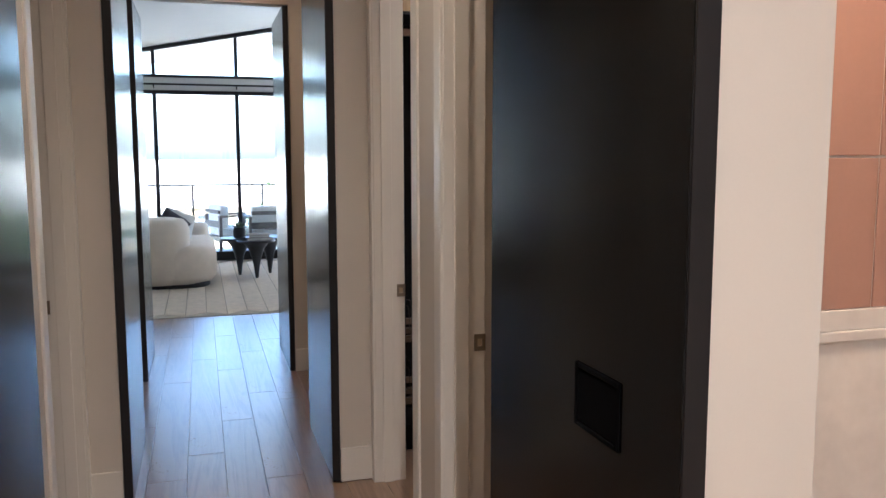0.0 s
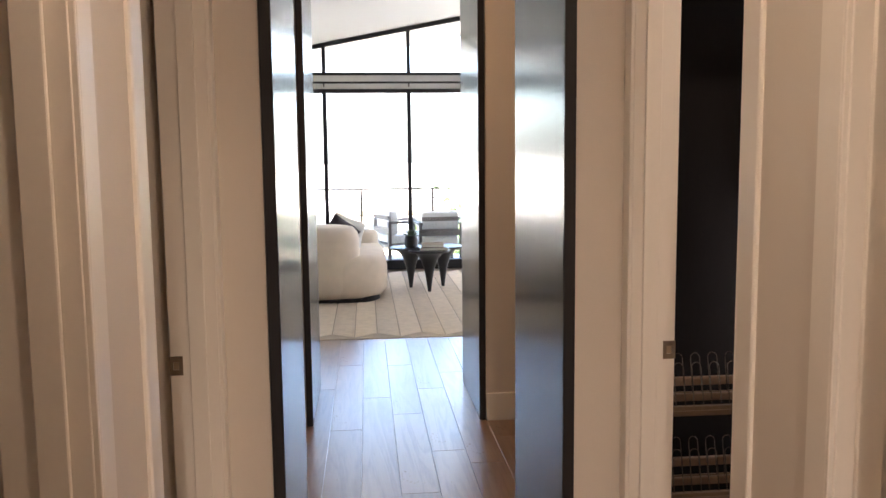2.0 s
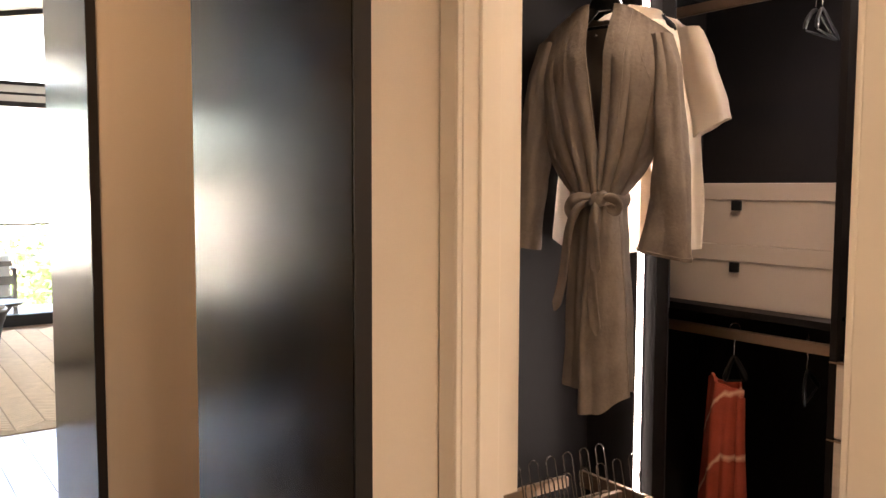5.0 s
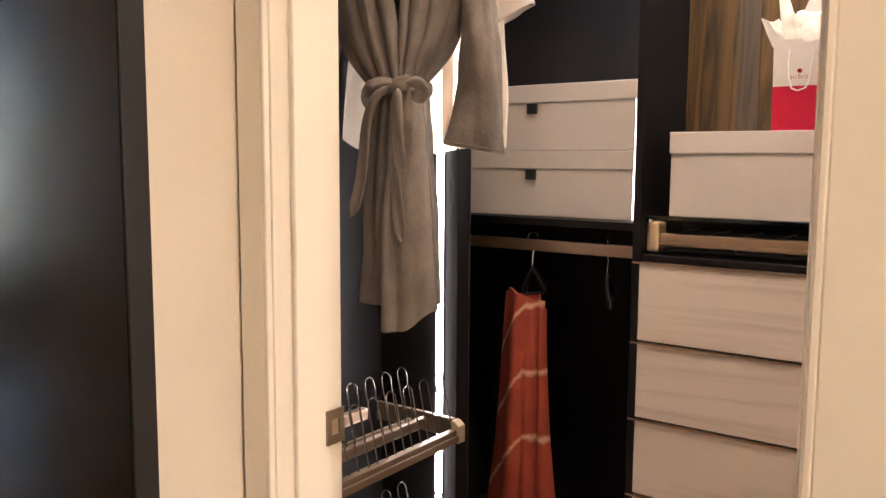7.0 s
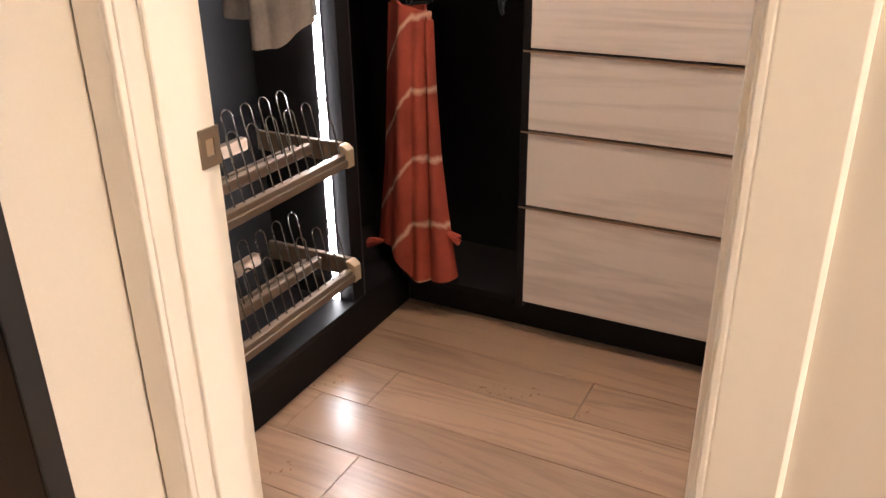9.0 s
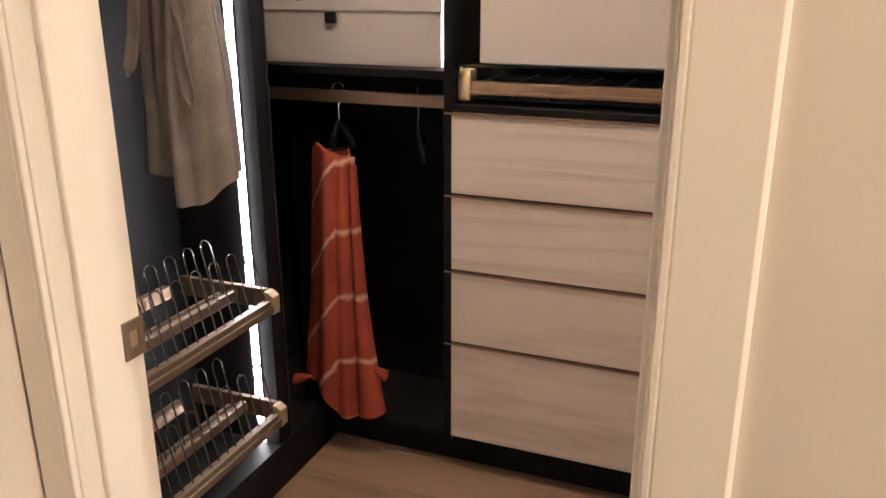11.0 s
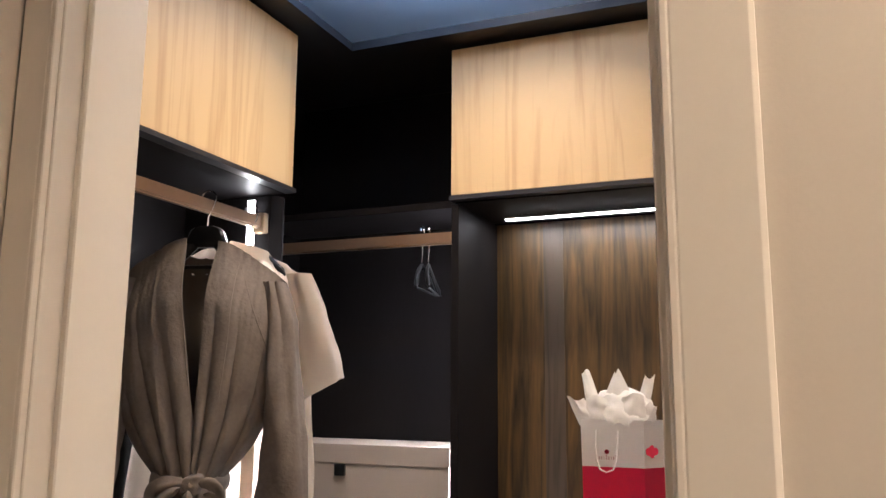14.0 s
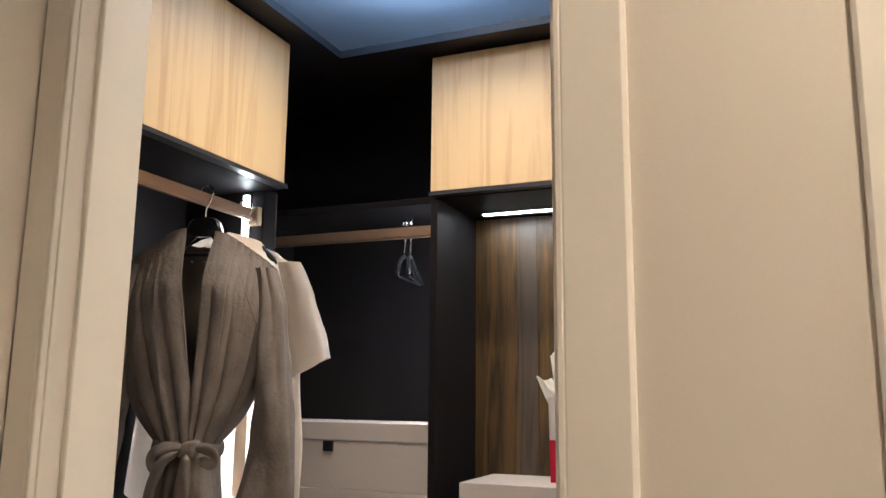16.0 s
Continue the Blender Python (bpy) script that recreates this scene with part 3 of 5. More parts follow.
cabn = wall_cabinet("wall_cabinet", (1.0, 1.902, 3.598, 3.918, 2.262, 2.698), "y", "upper closet cabinet with a pale ash door")
part("door", box(1.0, 1.897, 3.572, 3.597, 2.275, 2.699, 0.0012, 1), ASH_V, cabn, "pale ash veneer door with upright grain")
part("light_rail", box(1.0, 1.907, 3.566, 3.60, 2.263, 2.2745), DARK_EDGE, cabn)
cabe = wall_cabinet("wall_cabinet", (2.168, 2.482, 2.365, 3.218, 2.262, 2.698), "x", "upper closet cabinet with a wide pale ash door")
part("door", box(2.141, 2.164, 2.366, 3.221, 2.279, 2.700, 0.0012, 1), ASH_V, cabe, "pale ash veneer door with upright grain")
part("light_rail", box(2.137, 2.18, 2.365, 3.226, 2.266, 2.278), DARK_EDGE, cabe)

# tower between hanging bay and drawers
panel("side_panel_east", (2.15, 2.482, 3.202, 3.2235, 0.10, 2.256), label="dark upright panel beside the drawers")
panel("shelf_hanging_top", (2.20, 2.482, 3.225, 3.918, 2.258, 2.278), label="dark shelf over the hanging bay", cat="shelf")
panel("shelf_boxes", (2.17, 2.482, 3.225, 3.918, 1.173, 1.195), label="dark shelf under the storage boxes", cat="shelf")
panel("top_drawers", (2.165, 2.482, 2.365, 3.20, 1.0925, 1.110), label="dark board above the drawers", cat="shelf")
feature = panel("panel_feature", (2.474, 2.483, 2.365, 3.2015, 1.2, 2.256), FEATURE, "figured brown and gold wood back panel")
# two greyer boards in the figured back
part("grey_board", box(2.4725, 2.4738, 2.995, 3.055, 1.205, 2.25), wood("figured grey board", (0.022, 0.016, 0.012), (0.085, 0.064, 0.048), "z", 0.45, 6.0, 0.04), feature)

led2 = thing("led_strip", (2.378, 2.76, 2.25), "bright white level LED strip under the cabinet", "led strip", "closet LED strips")
part("channel", box(2.364, 2.392, 2.37, 3.142, 2.250, 2.2615), CHROME, led2)
part("diffuser", box(2.366, 2.390, 2.372, 3.14, 2.2488, 2.2499), LED, led2, "glowing white diffuser")
lamp("led_level_lamp", "AREA", 0.10, (1.0, 0.92, 0.84), look((2.38, 2.76, 2.241), (2.40, 2.76, 1.0)), size=0.75, size_y=0.016)

led3 = thing("led_strip", (2.3, 3.226, 1.2), "white upright LED strip behind the closet panel", "led strip", "closet LED strips")
part("channel", box(2.285, 2.305, 3.2237, 3.227, 1.197, 2.25), CHROME, led3)
part("diffuser", box(2.287, 2.303, 3.2271, 3.231, 1.199, 2.248), LED, led3, "glowing white diffuser")
lamp("led_box_lamp", "AREA", 0.25, (1.0, 0.94, 0.9), look((2.28, 3.233, 1.72), (2.22, 3.6, 1.72)), size=0.012, size_y=1.0)

# chest of four drawers
chest = thing("drawer_chest", (2.3, 2.79, 0.10), "built-in chest of four pale ash drawers", "drawers")
part("carcass", box(2.172, 2.482, 2.366, 3.20, 0.1005, 1.090), DARK, chest)
for z0, z1 in ((0.118, 0.418), (0.429, 0.640), (0.651, 0.860), (0.871, 1.085)):
    fr = part("drawer", box(2.153, 2.171, 2.366, 3.2235, z0, z1, 0.0015, 1), ASH_H, chest, "pale ash veneer drawer front with level grain")
    part("edge_pull", box(2.149, 2.170, 2.367, 3.2225, z1 + 0.0005, z1 + 0.0055), BRONZE, fr, "thin bronze edge pull")


# jewellery tray and glass shelf
tray = thing("jewellery_tray", (2.33, 2.79, 1.11), "pull-out bronze-framed tray with dark velvet dividers", "tray")
part("front_rail", box(2.196, 2.216, 2.37, 3.163, 1.136, 1.170, 0.005), BRONZE, tray)
part("lip", box(2.186, 2.197, 2.37, 3.163, 1.136, 1.147, 0.003), BRONZE, tray)
part("end_cap", box(2.19, 2.25, 3.164, 3.200, 1.116, 1.199, 0.010), BRONZE_CAP, tray, "rounded pale bronze end cap")
part("floor", box(2.217, 2.47, 2.37, 3.163, 1.120, 1.126), LEAF_EDGE, tray)
for k in range(9):
    y = 2.40 + 0.093 * k
    part("divider", box(2.217, 2.47, y, y + 0.007, 1.126, 1.164), DARK_EDGE, tray)
for k in range(3):
    x = 2.27 + 0.065 * k
    part("divider", box(x, x + 0.006, 2.371, 3.162, 1.1265, 1.1635), DARK_EDGE, tray)
gs = thing("glass_shelf", (2.33, 2.79, 1.2), "clear glass shelf over the jewellery tray", "shelf")
g = part("pane", box(2.168, 2.472, 2.367, 3.20, 1.208, 1.2175, 0.001, 1), TRAY_GLASS, gs)
g.visible_shadow = False
for y in (3.192, 2.40):
    part("clip", lathe(bmesh.new(), ((0.006, 1.194), (0.009, 1.198), (0.009, 1.207)), 2.19, y - 0.002, 12), CHROME, gs)


# ---- rails, hangers ----
def rail(name, p, q, label):
    """A flat oval clothes rail with its end socket."""
    a, b = Vector(p), Vector(q)
    t = thing(name, tuple((a + b) / 2), label, "clothes rail", "closet clothes rails")
    d = (b - a).normalized()
    w = Vector((-d.y, d.x, 0)) * 0.010
    bm = bmesh.new()
    vs = [bm.verts.new(c + sx * w + Vector((0, 0, sz * 0.017))) for c in (a, b) for sx, sz in ((-1, -1), (1, -1), (1, 1), (-1, 1))]
    for qd in ((0, 1, 2, 3), (7, 6, 5, 4), (0, 4, 5, 1), (1, 5, 6, 2), (2, 6, 7, 3), (3, 7, 4, 0)):
        bm.faces.new([vs[i] for i in qd])
    bmesh.ops.bevel(bm, geom=bm.edges[:], offset=0.004, segments=2, affect="EDGES")
    part("bar", bm, BRONZE, t)
    bm = bmesh.new()
    c = b - d * 0.006
    bx(bm, c.x - 0.012 - abs(d.y) * 0.006, c.x + 0.012 + abs(d.y) * 0.006, c.y - 0.012 - abs(d.x) * 0.006, c.y + 0.012 + abs(d.x) * 0.006, c.z - 0.028, c.z + 0.026, 0.005)
    part("socket", bm, BRONZE_CAP, t)
    return t


rail("clothes_rail", (1.0, 3.66, 2.185), (1.893, 3.66, 2.185), "champagne bronze clothes rail holding the robe")
rail("clothes_rail", (2.215, 3.915, 2.175), (2.215, 3.226, 2.175), "champagne bronze clothes rail with two empty hangers")
rail("clothes_rail", (2.215, 3.915, 1.108), (2.215, 3.226, 1.108), "champagne bronze clothes rail holding the shawl")


def hanger(name, c, u, label, half=0.2, bar=True, group="clothes hangers", thick=0.0075):
    """A coat hanger whose hook goes over a rail at c (top of the rail); u: its long way."""
    c, u = Vector(c), Vector((u[0], u[1], 0)).normalized()
    t = thing(name, tuple(c), label, "hanger", group)
    n = Vector((-u.y, u.x, 0))
    pts = [c + u * (0.018 * math.cos(a)) + Vector((0, 0, 0.002 + 0.018 * math.sin(a))) for a in [radians(k) for k in range(-30, 200, 23)]]
    pts.reverse()
    stem = [c + Vector((0, 0, -0.045)), c + Vector((0, 0, -0.085))]
    hook = [p for p in pts] + [c + u * 0.012 + Vector((0, 0, -0.02))] + stem
    part("hook", sweep(bmesh.new(), hook, 0.0022, 8), CHROME, t, "chrome wire hook", smooth=True)
    bm = bmesh.new()
    z0 = -0.085
    arm = []
    for k in range(-8, 9):
        s = k / 8
        arm.append(c + u * (half * s) + Vector((0, 0, z0 - 0.008 - 0.075 * abs(s) ** 1.35)) - n * 0.018 * s * s)
    sweep(bm, arm, [thick * (1 + 0.75 * abs(k / 8)) * (0.45 if abs(k) == 8 else 1) for k in range(-8, 9)], 10, flat=1.5)
    part("yoke", bm, BLACK_PLASTIC, t, smooth=True)
    if thick > 0.007:
        hump = bmesh.new()
        rows = []
        for wide, deep, up in ((0.054, 0.008, -0.034), (0.052, 0.012, -0.026), (0.040, 0.012, 0.006), (0.030, 0.010, 0.014), (0.014, 0.007, 0.018)):
            rows.append([hump.verts.new(c + u * (wide * sx) + n * (deep * sy) + Vector((0, 0, z0 + up))) for sx, sy in ((-1, -0.6), (-0.85, -1), (0.85, -1), (1, -0.6), (1, 0.6), (0.85, 1), (-0.85, 1), (-1, 0.6))])
        for low, top in zip(rows, rows[1:]):
            for k in range(8):
                hump.faces.new((low[k], low[(k + 1) % 8], top[(k + 1) % 8], top[k]))
        hump.faces.new(rows[0][::-1])
        hump.faces.new(rows[-1])
        part("neck_block", hump, BLACK_PLASTIC, t, smooth=True)
    if bar:
        part("bar", sweep(bmesh.new(), [arm[1] + Vector((0, 0, -0.012)), arm[-2] + Vector((0, 0, -0.012))], min(0.005, thick * 0.8), 8), BLACK_PLASTIC, t, smooth=True)
    return t


hanger("hanger", (1.675, 3.66, 2.204), (0.27, -0.963), "black hanger with chrome hook carrying the robe", 0.085)
hanger("hanger", (1.845, 3.66, 2.204), (0.53, -0.848), "black hanger with chrome hook carrying the shirt", 0.09, thick=0.0065)
hanger("hanger", (2.215, 3.338, 2.194), (0.99, 0.14), "empty black hanger turned edge-on", 0.12, thick=0.0038)
hanger("hanger", (2.215, 3.318, 2.194), (0.96, 0.26), "empty black hanger turned edge-on", 0.12, thick=0.0038)
hanger("hanger", (2.215, 3.325, 1.127), (0.93, 0.37), "empty black hanger on the lower rail", 0.14, thick=0.0038)
hanger("hanger", (2.215, 3.575, 1.127), (0.8, -0.6), "black hanger carrying the shawl", 0.035, thick=0.005)


# ---- robe and shirt ----
def cloth_body(name, c, u, table, gap, mat, parent, folds, seed, thick=0.004, nv=70, nu=96, label="", tails=0.0):
    """A hanging garment's body: open rings, gathered where folds says."""
    c, u = Vector(c), Vector((u[0], u[1], 0)).normalized()
    n = Vector((u.y, -u.x, 0))
    ztop, zbot = table[0][0], table[-1][0]

    def fn(a, v):
        z = ztop + (zbot - ztop) * v
        hw, dp = lerp_table(table, z)
        g = gap(z) / max(hw, 0.02)
        th0 = math.asin(min(0.95, abs(g))) * (1 if g > 0 else -1)
        th = th0 + (2 * math.pi - 2 * th0) * a
        amp, freq = folds(z)
        w = amp * (math.cos(freq * th + seed) + 0.5 * math.cos(freq * 1.7 * th + 2.1 * seed + 3 * z)) + 0.012 * noise.noise((3 * math.cos(th) + seed, 3 * math.sin(th), 3.2 * z))
        sx, sn = math.sin(th), math.cos(th)
        drop = 0.012 * math.sin(3 * th + seed) * (1 if v > 0.98 else 0)
        p = c + u * (sx * (hw + w)) + n * (sn * (dp + w * 1.2))
        return Vector((p.x, p.y, z + drop + tails * abs(sx) ** 3 * max(0.0, v - 0.8) / 0.2))

    bm = sheet(bmesh.new(), fn, nu, nv, thick)
    return part(name, bm, mat, parent, label, smooth=True, angle=70)


def sleeve(name, c, u, path, mat, parent, seed, n=28, m=26, flare=0.16, label=""):
    """A sleeve as a soft tube: path rows are (along u, out along n, z, half width, half depth)."""
    c, u = Vector(c), Vector((u[0], u[1], 0)).normalized()
    nn = Vector((u.y, -u.x, 0))

    def fn(a, v):
        s = v * (len(path) - 1)
        i = min(int(s), len(path) - 2)
        k = s - i
        k = k * k * (3 - 2 * k)
        au, an, z, hw, hd = (p + (q - p) * k for p, q in zip(path[i], path[i + 1]))
        th = 2 * math.pi * a
        w = 0.014 * noise.noise((1.6 * math.cos(th) + seed, 1.6 * math.sin(th), 5 * z)) + 0.003 * math.cos(3 * th + 9 * z + seed) + 0.004 * noise.noise((4 * math.cos(th), 4 * math.sin(th) + seed, 13 * z))
        p = c + u * (au + math.sin(th) * (hw + w)) + nn * (an + math.cos(th) * (hd + w))
        return Vector((p.x, p.y, z + (-0.16 if flare < 0.3 else flare * (1 if au > 0 else -1)) * math.sin(th) * hw * v))

    bm = sheet(bmesh.new(), fn, n, m, 0.004, wrap=True)
    return part(name, bm, mat, parent, label, smooth=True, angle=70)


RC, RU = (1.685, 3.668), (0.27, -0.963)
robe = thing("bathrobe", (RC[0], RC[1], 2.1), "taupe cotton bathrobe with a tied belt, hanging", "robe")
u3 = Vector((RU[0], RU[1], 0)).normalized()
n3 = Vector((u3.y, -u3.x, 0))


def on_robe(au, an, z):
    """A point of the robe: along the shoulders, out towards its front, height."""
    p = Vector((RC[0], RC[1], 0)) + u3 * au + n3 * an
    return Vector((p.x, p.y, z))


def ease(x):
    x = min(1.0, max(0.0, x))
    return x * x * (3 - 2 * x)


def along(pts, v):
    """A smooth line through four points, v from 0 to 1."""
    k = min(int(v * 3), 2)
    f = v * 3 - k
    p0, p1, p2, p3 = pts[max(k - 1, 0)], pts[k], pts[k + 1], pts[min(k + 2, 3)]
    return [0.5 * (2 * b + (c - a) * f + (2 * a - 5 * b + 4 * c - d) * f * f + (3 * b - a - 3 * c + d) * f ** 3) for a, b, c, d in zip(p0, p1, p2, p3)]


# neckline and outer edge of each half of the front, from the shoulder to the belt
INNER = {1: ((0.048, 2.098), (0.047, 1.92), (0.040, 1.73), (0.036, 1.555)), -1: ((-0.046, 2.106), (-0.016, 1.92), (0.012, 1.73), (0.030, 1.555))}
OUTER = {1: ((0.203, 2.000), (0.205, 1.83), (0.150, 1.652), (0.066, 1.553)), -1: ((-0.212, 2.012), (-0.216, 1.83), (-0.162, 1.652), (-0.084, 1.553))}
FOLDS = {1: 3.3, -1: 3.7}


def half_front(sg, a, v, lift=0.0):
    """Cloth gathered from one shoulder into the belt; a runs from the neckline outwards."""
    pin, pout = along(INNER[sg], v), along(OUTER[sg], v)
    au = pin[0] + (pout[0] - pin[0]) * a
    z = pin[1] + (pout[1] - pin[1]) * a ** (1.0 + 0.5 * (1 - v)) - 0.006 * math.sin(math.pi * a) * (1 - v)
    full = 0.018 + 0.060 * ease(v / 0.3) - 0.004 * ease((v - 0.7) / 0.3)
    dep = full * (1 - 0.94 * abs(a) ** 3.2)
    amp = (0.0015 + 0.0205 * ease((v - 0.12) / 0.8)) * math.sin(math.pi * min(1, max(0, 0.08 + 0.9 * a))) ** 0.6
    w = 2 * math.pi * FOLDS[sg] * a ** 0.85
    crest = 1.5 * abs(math.sin(0.5 * w + 0.5 * sg + 0.7 * math.sin(2.2 * v + sg))) ** 0.55 - 1.0
    dep += amp * crest + 0.007 * noise.noise((4 * a + 3 * sg, 2.2 * v, 2.0)) + 0.0025 * noise.noise((17 * a, 11 * v, 5.0 + sg))
    return on_robe(au, dep + lift, z)


for sg in (-1, 1):
    part("front", sheet(bmesh.new(), lambda a, v, sg=sg: half_front(sg, a, v), 64, 56, 0.004), ROBE, robe, smooth=True, angle=75)

    def lapel(a, v, sg=sg):
        """A folded band along the neckline, standing a little proud."""
        p = half_front(sg, a * (0.30 + 0.10 * v), v)
        up = 0.004 * math.sin(math.pi * min(1, 0.12 + a)) + 0.004
        return p + n3 * up - u3 * (sg * 0.006 * (1 - a))

    part("lapel", sheet(bmesh.new(), lapel, 12, 52, 0.005), ROBE, robe, smooth=True, angle=60)


def robe_back(a, v):
    """The back of the robe from shoulder to shoulder, seen inside the neck opening."""
    left, right = along(OUTER[-1], v), along(OUTER[1], v)
    s = 2 * a - 1
    au = left[0] + (right[0] - left[0]) * a
    z = left[1] + (right[1] - left[1]) * a + (1 - v) ** 3 * (0.098 * (1 - abs(s)) ** 0.9 - 0.040 * math.exp(-(s / 0.22) ** 2))
    dep = -0.046 * (1 - abs(s) ** 3) * (0.35 + 0.65 * ease(v / 0.2)) + 0.008 * math.cos(11 * s) * v + 0.005 * noise.noise((4 * s, 3 * v, 9))
    return on_robe(au, dep, z)


part("back", sheet(bmesh.new(), robe_back, 48, 44, 0.004), ROBE_IN, robe, smooth=True, angle=75)
# raglan seam from the lapel to the underarm
part("seam", sweep(bmesh.new(), [half_front(1, 0.36 + 0.50 * k / 12, 0.10 + 0.26 * k / 12, 0.0048) for k in range(13)], 0.0014, 6), ROBE, robe, smooth=True)
RC3 = (RC[0], RC[1], 0)
ARM_R = ((0.176, 0.004, 2.000, 0.024, 0.034), (0.198, 0.010, 1.91, 0.034, 0.044), (0.206, 0.016, 1.79, 0.040, 0.048), (0.219, 0.022, 1.66, 0.042, 0.046), (0.218, 0.026, 1.55, 0.052, 0.042), (0.206, 0.030, 1.394, 0.078, 0.038))
ARM_L = ((-0.178, 0.004, 2.012, 0.028, 0.036), (-0.196, 0.010, 1.92, 0.038, 0.046), (-0.214, 0.014, 1.76, 0.046, 0.050), (-0.232, 0.018, 1.60, 0.054, 0.050), (-0.250, 0.020, 1.40, 0.056, 0.046))
sleeve("sleeve", RC3, RU, ARM_R, ROBE, robe, 3.0, n=40, m=40)
sleeve("sleeve", RC3, RU, ARM_L, ROBE, robe, 1.0, n=40, m=36)
part("cuff_hem", sweep(bmesh.new(), [on_robe(0.206 + 0.079 * math.sin(k * math.pi / 16), 0.030 + 0.039 * math.cos(k * math.pi / 16), 1.402 - 0.0125 * math.sin(k * math.pi / 16)) for k in range(32)], 0.0022, 6, True), ROBE, robe)

# skirt: a hanging ring of cloth with soft upright folds
SKIRT = ((1.560, 0.070, 0.064), (1.50, 0.076, 0.066), (1.43, 0.084, 0.066), (1.18, 0.104, 0.062), (0.985, 0.116, 0.056))


def skirt(a, v):
    z = 1.56 - 0.566 * v
    hw, dp = lerp_table(SKIRT, z)
    th = 2 * math.pi * a
    w = 0.0055 * math.cos(9 * th + 1.1 + 2.4 * v) * (1.2 - v) + 0.010 * noise.noise((2.4 * math.cos(th), 2.4 * math.sin(th), 2.6 * z))
    return on_robe(-0.006 + math.sin(th) * (hw + w), math.cos(th) * (dp + 1.3 * w), z + 0.006 * math.sin(2 * th) * v)


part("skirt", sheet(bmesh.new(), skirt, 80, 44, 0.004, wrap=True), ROBE, robe, smooth=True, angle=75)


def overlap(a, v):
    """The front panel that wraps over the skirt, its hem rising to one side."""
    z = 1.545 - (0.612 - 0.052 * ease((a - 0.35) / 0.65)) * v
    hw, dp = lerp_table(SKIRT, z)
    left = 0.028 - 0.036 * ease(v / 0.7)
    right = hw - 0.002
    au = left + (right - left) * a
    k = min(abs(au + 0.006), hw * 0.985) / hw
    dep = (dp + 0.016) * math.sqrt(1 - k * k) + 0.018
    dep += 0.016 * math.exp(-((a - 0.08) / 0.10) ** 2) * (0.4 + v) + 0.006 * math.cos(8 * a + 1.4 * v + 0.6) * (1.1 - 0.6 * v) * (1 - a) + 0.006 * noise.noise((4 * a, 4 * z, 7))
    return on_robe(au, dep, z)


part("front_panel", sheet(bmesh.new(), overlap, 36, 52, 0.006), ROBE, robe, smooth=True, angle=60)
# belt, knot, loops and tails
ring = [on_robe(-0.008 + 0.076 * math.sin(a), 0.080 * math.cos(a), 1.549 + 0.005 * math.sin(3 * a)) for a in [2 * math.pi * k / 44 for k in range(44)]]
part("belt", sweep(bmesh.new(), ring, 0.0125, 10, True, 1.7), ROBE, robe, smooth=True)
kb = bmesh.new()
bmesh.ops.create_icosphere(kb, subdivisions=4, radius=1)
for v in kb.verts:
    q = v.co.copy()
    q = Vector([math.copysign(abs(c) ** 0.72, c) for c in q])
    k = 1 + 0.10 * noise.noise(1.8 * q) + 0.035 * math.cos(9 * q.z + 2 * q.x)
    v.co = on_robe(0.040, 0.098, 1.549) + u3 * q.x * 0.024 * k + n3 * q.y * 0.020 * k + Vector((0, 0, q.z * 0.023 * k + 0.006 * q.x))
part("knot", kb, ROBE, robe, smooth=True, angle=60)


def ribbon(pts, width, wave=0.004):
    """A flat soft band along points, widening from a pinch at its start."""
    fine = []
    for a, b in zip(pts, pts[1:]):
        fine += [Vector(a).lerp(Vector(b), k / 6) for k in range(6)]
    fine.append(Vector(pts[-1]))
    for _ in range(6):
        fine = [fine[0]] + [(p + q + r) / 3 for p, q, r in zip(fine, fine[1:], fine[2:])] + [fine[-1]]

    def fn(a, v):
        s = v * (len(fine) - 1)
        i = min(int(s), len(fine) - 2)
        p = fine[i].lerp(fine[i + 1], s - i)
        d = fine[min(i + 2, len(fine) - 1)] - fine[max(i - 1, 0)]
        d = Vector((d.x, 0, d.z)).normalized()
        th = 2 * math.pi * a
        end = min(1.0, 12 * v + 0.15, 12 * (1 - v) + 0.15)
        w = 0.5 * width * (0.6 + 0.4 * ease(v / 0.3)) * end
        c = math.copysign(abs(math.cos(th)) ** 0.8, math.cos(th))
        q = p + Vector((d.z, 0, -d.x)) * (w * c)
        return on_robe(q.x, q.y + 0.0055 * math.sin(th) * end + wave * math.cos(2.2 * c + 4 * v), q.z)

    return sheet(bmesh.new(), fn, 20, 48, wrap=True)


BANDS = (("bow_loop", ((0.030, 0.104, 1.553), (-0.010, 0.112, 1.556), (-0.046, 0.104, 1.546), (-0.060, 0.092, 1.520), (-0.040, 0.100, 1.500)), 0.030),
         ("bow_loop", ((0.052, 0.102, 1.552), (0.084, 0.108, 1.556), (0.104, 0.098, 1.538), (0.096, 0.092, 1.512), (0.066, 0.100, 1.530)), 0.030),
         ("belt_tail", ((0.020, 0.116, 1.545), (-0.022, 0.118, 1.525), (-0.050, 0.112, 1.455), (-0.060, 0.104, 1.37), (-0.072, 0.102, 1.29), (-0.094, 0.102, 1.222)), 0.030),
         ("belt_tail", ((0.040, 0.118, 1.540), (0.036, 0.122, 1.49), (0.038, 0.116, 1.42), (0.044, 0.112, 1.34)), 0.034),
         ("belt_tail", ((0.036, 0.110, 1.540), (0.026, 0.112, 1.47), (0.026, 0.108, 1.35), (0.034, 0.108, 1.25), (0.046, 0.108, 1.165)), 0.032))
for nm, pts, wd in BANDS:
    part(nm, ribbon(pts, wd), ROBE, robe, smooth=True, angle=70)
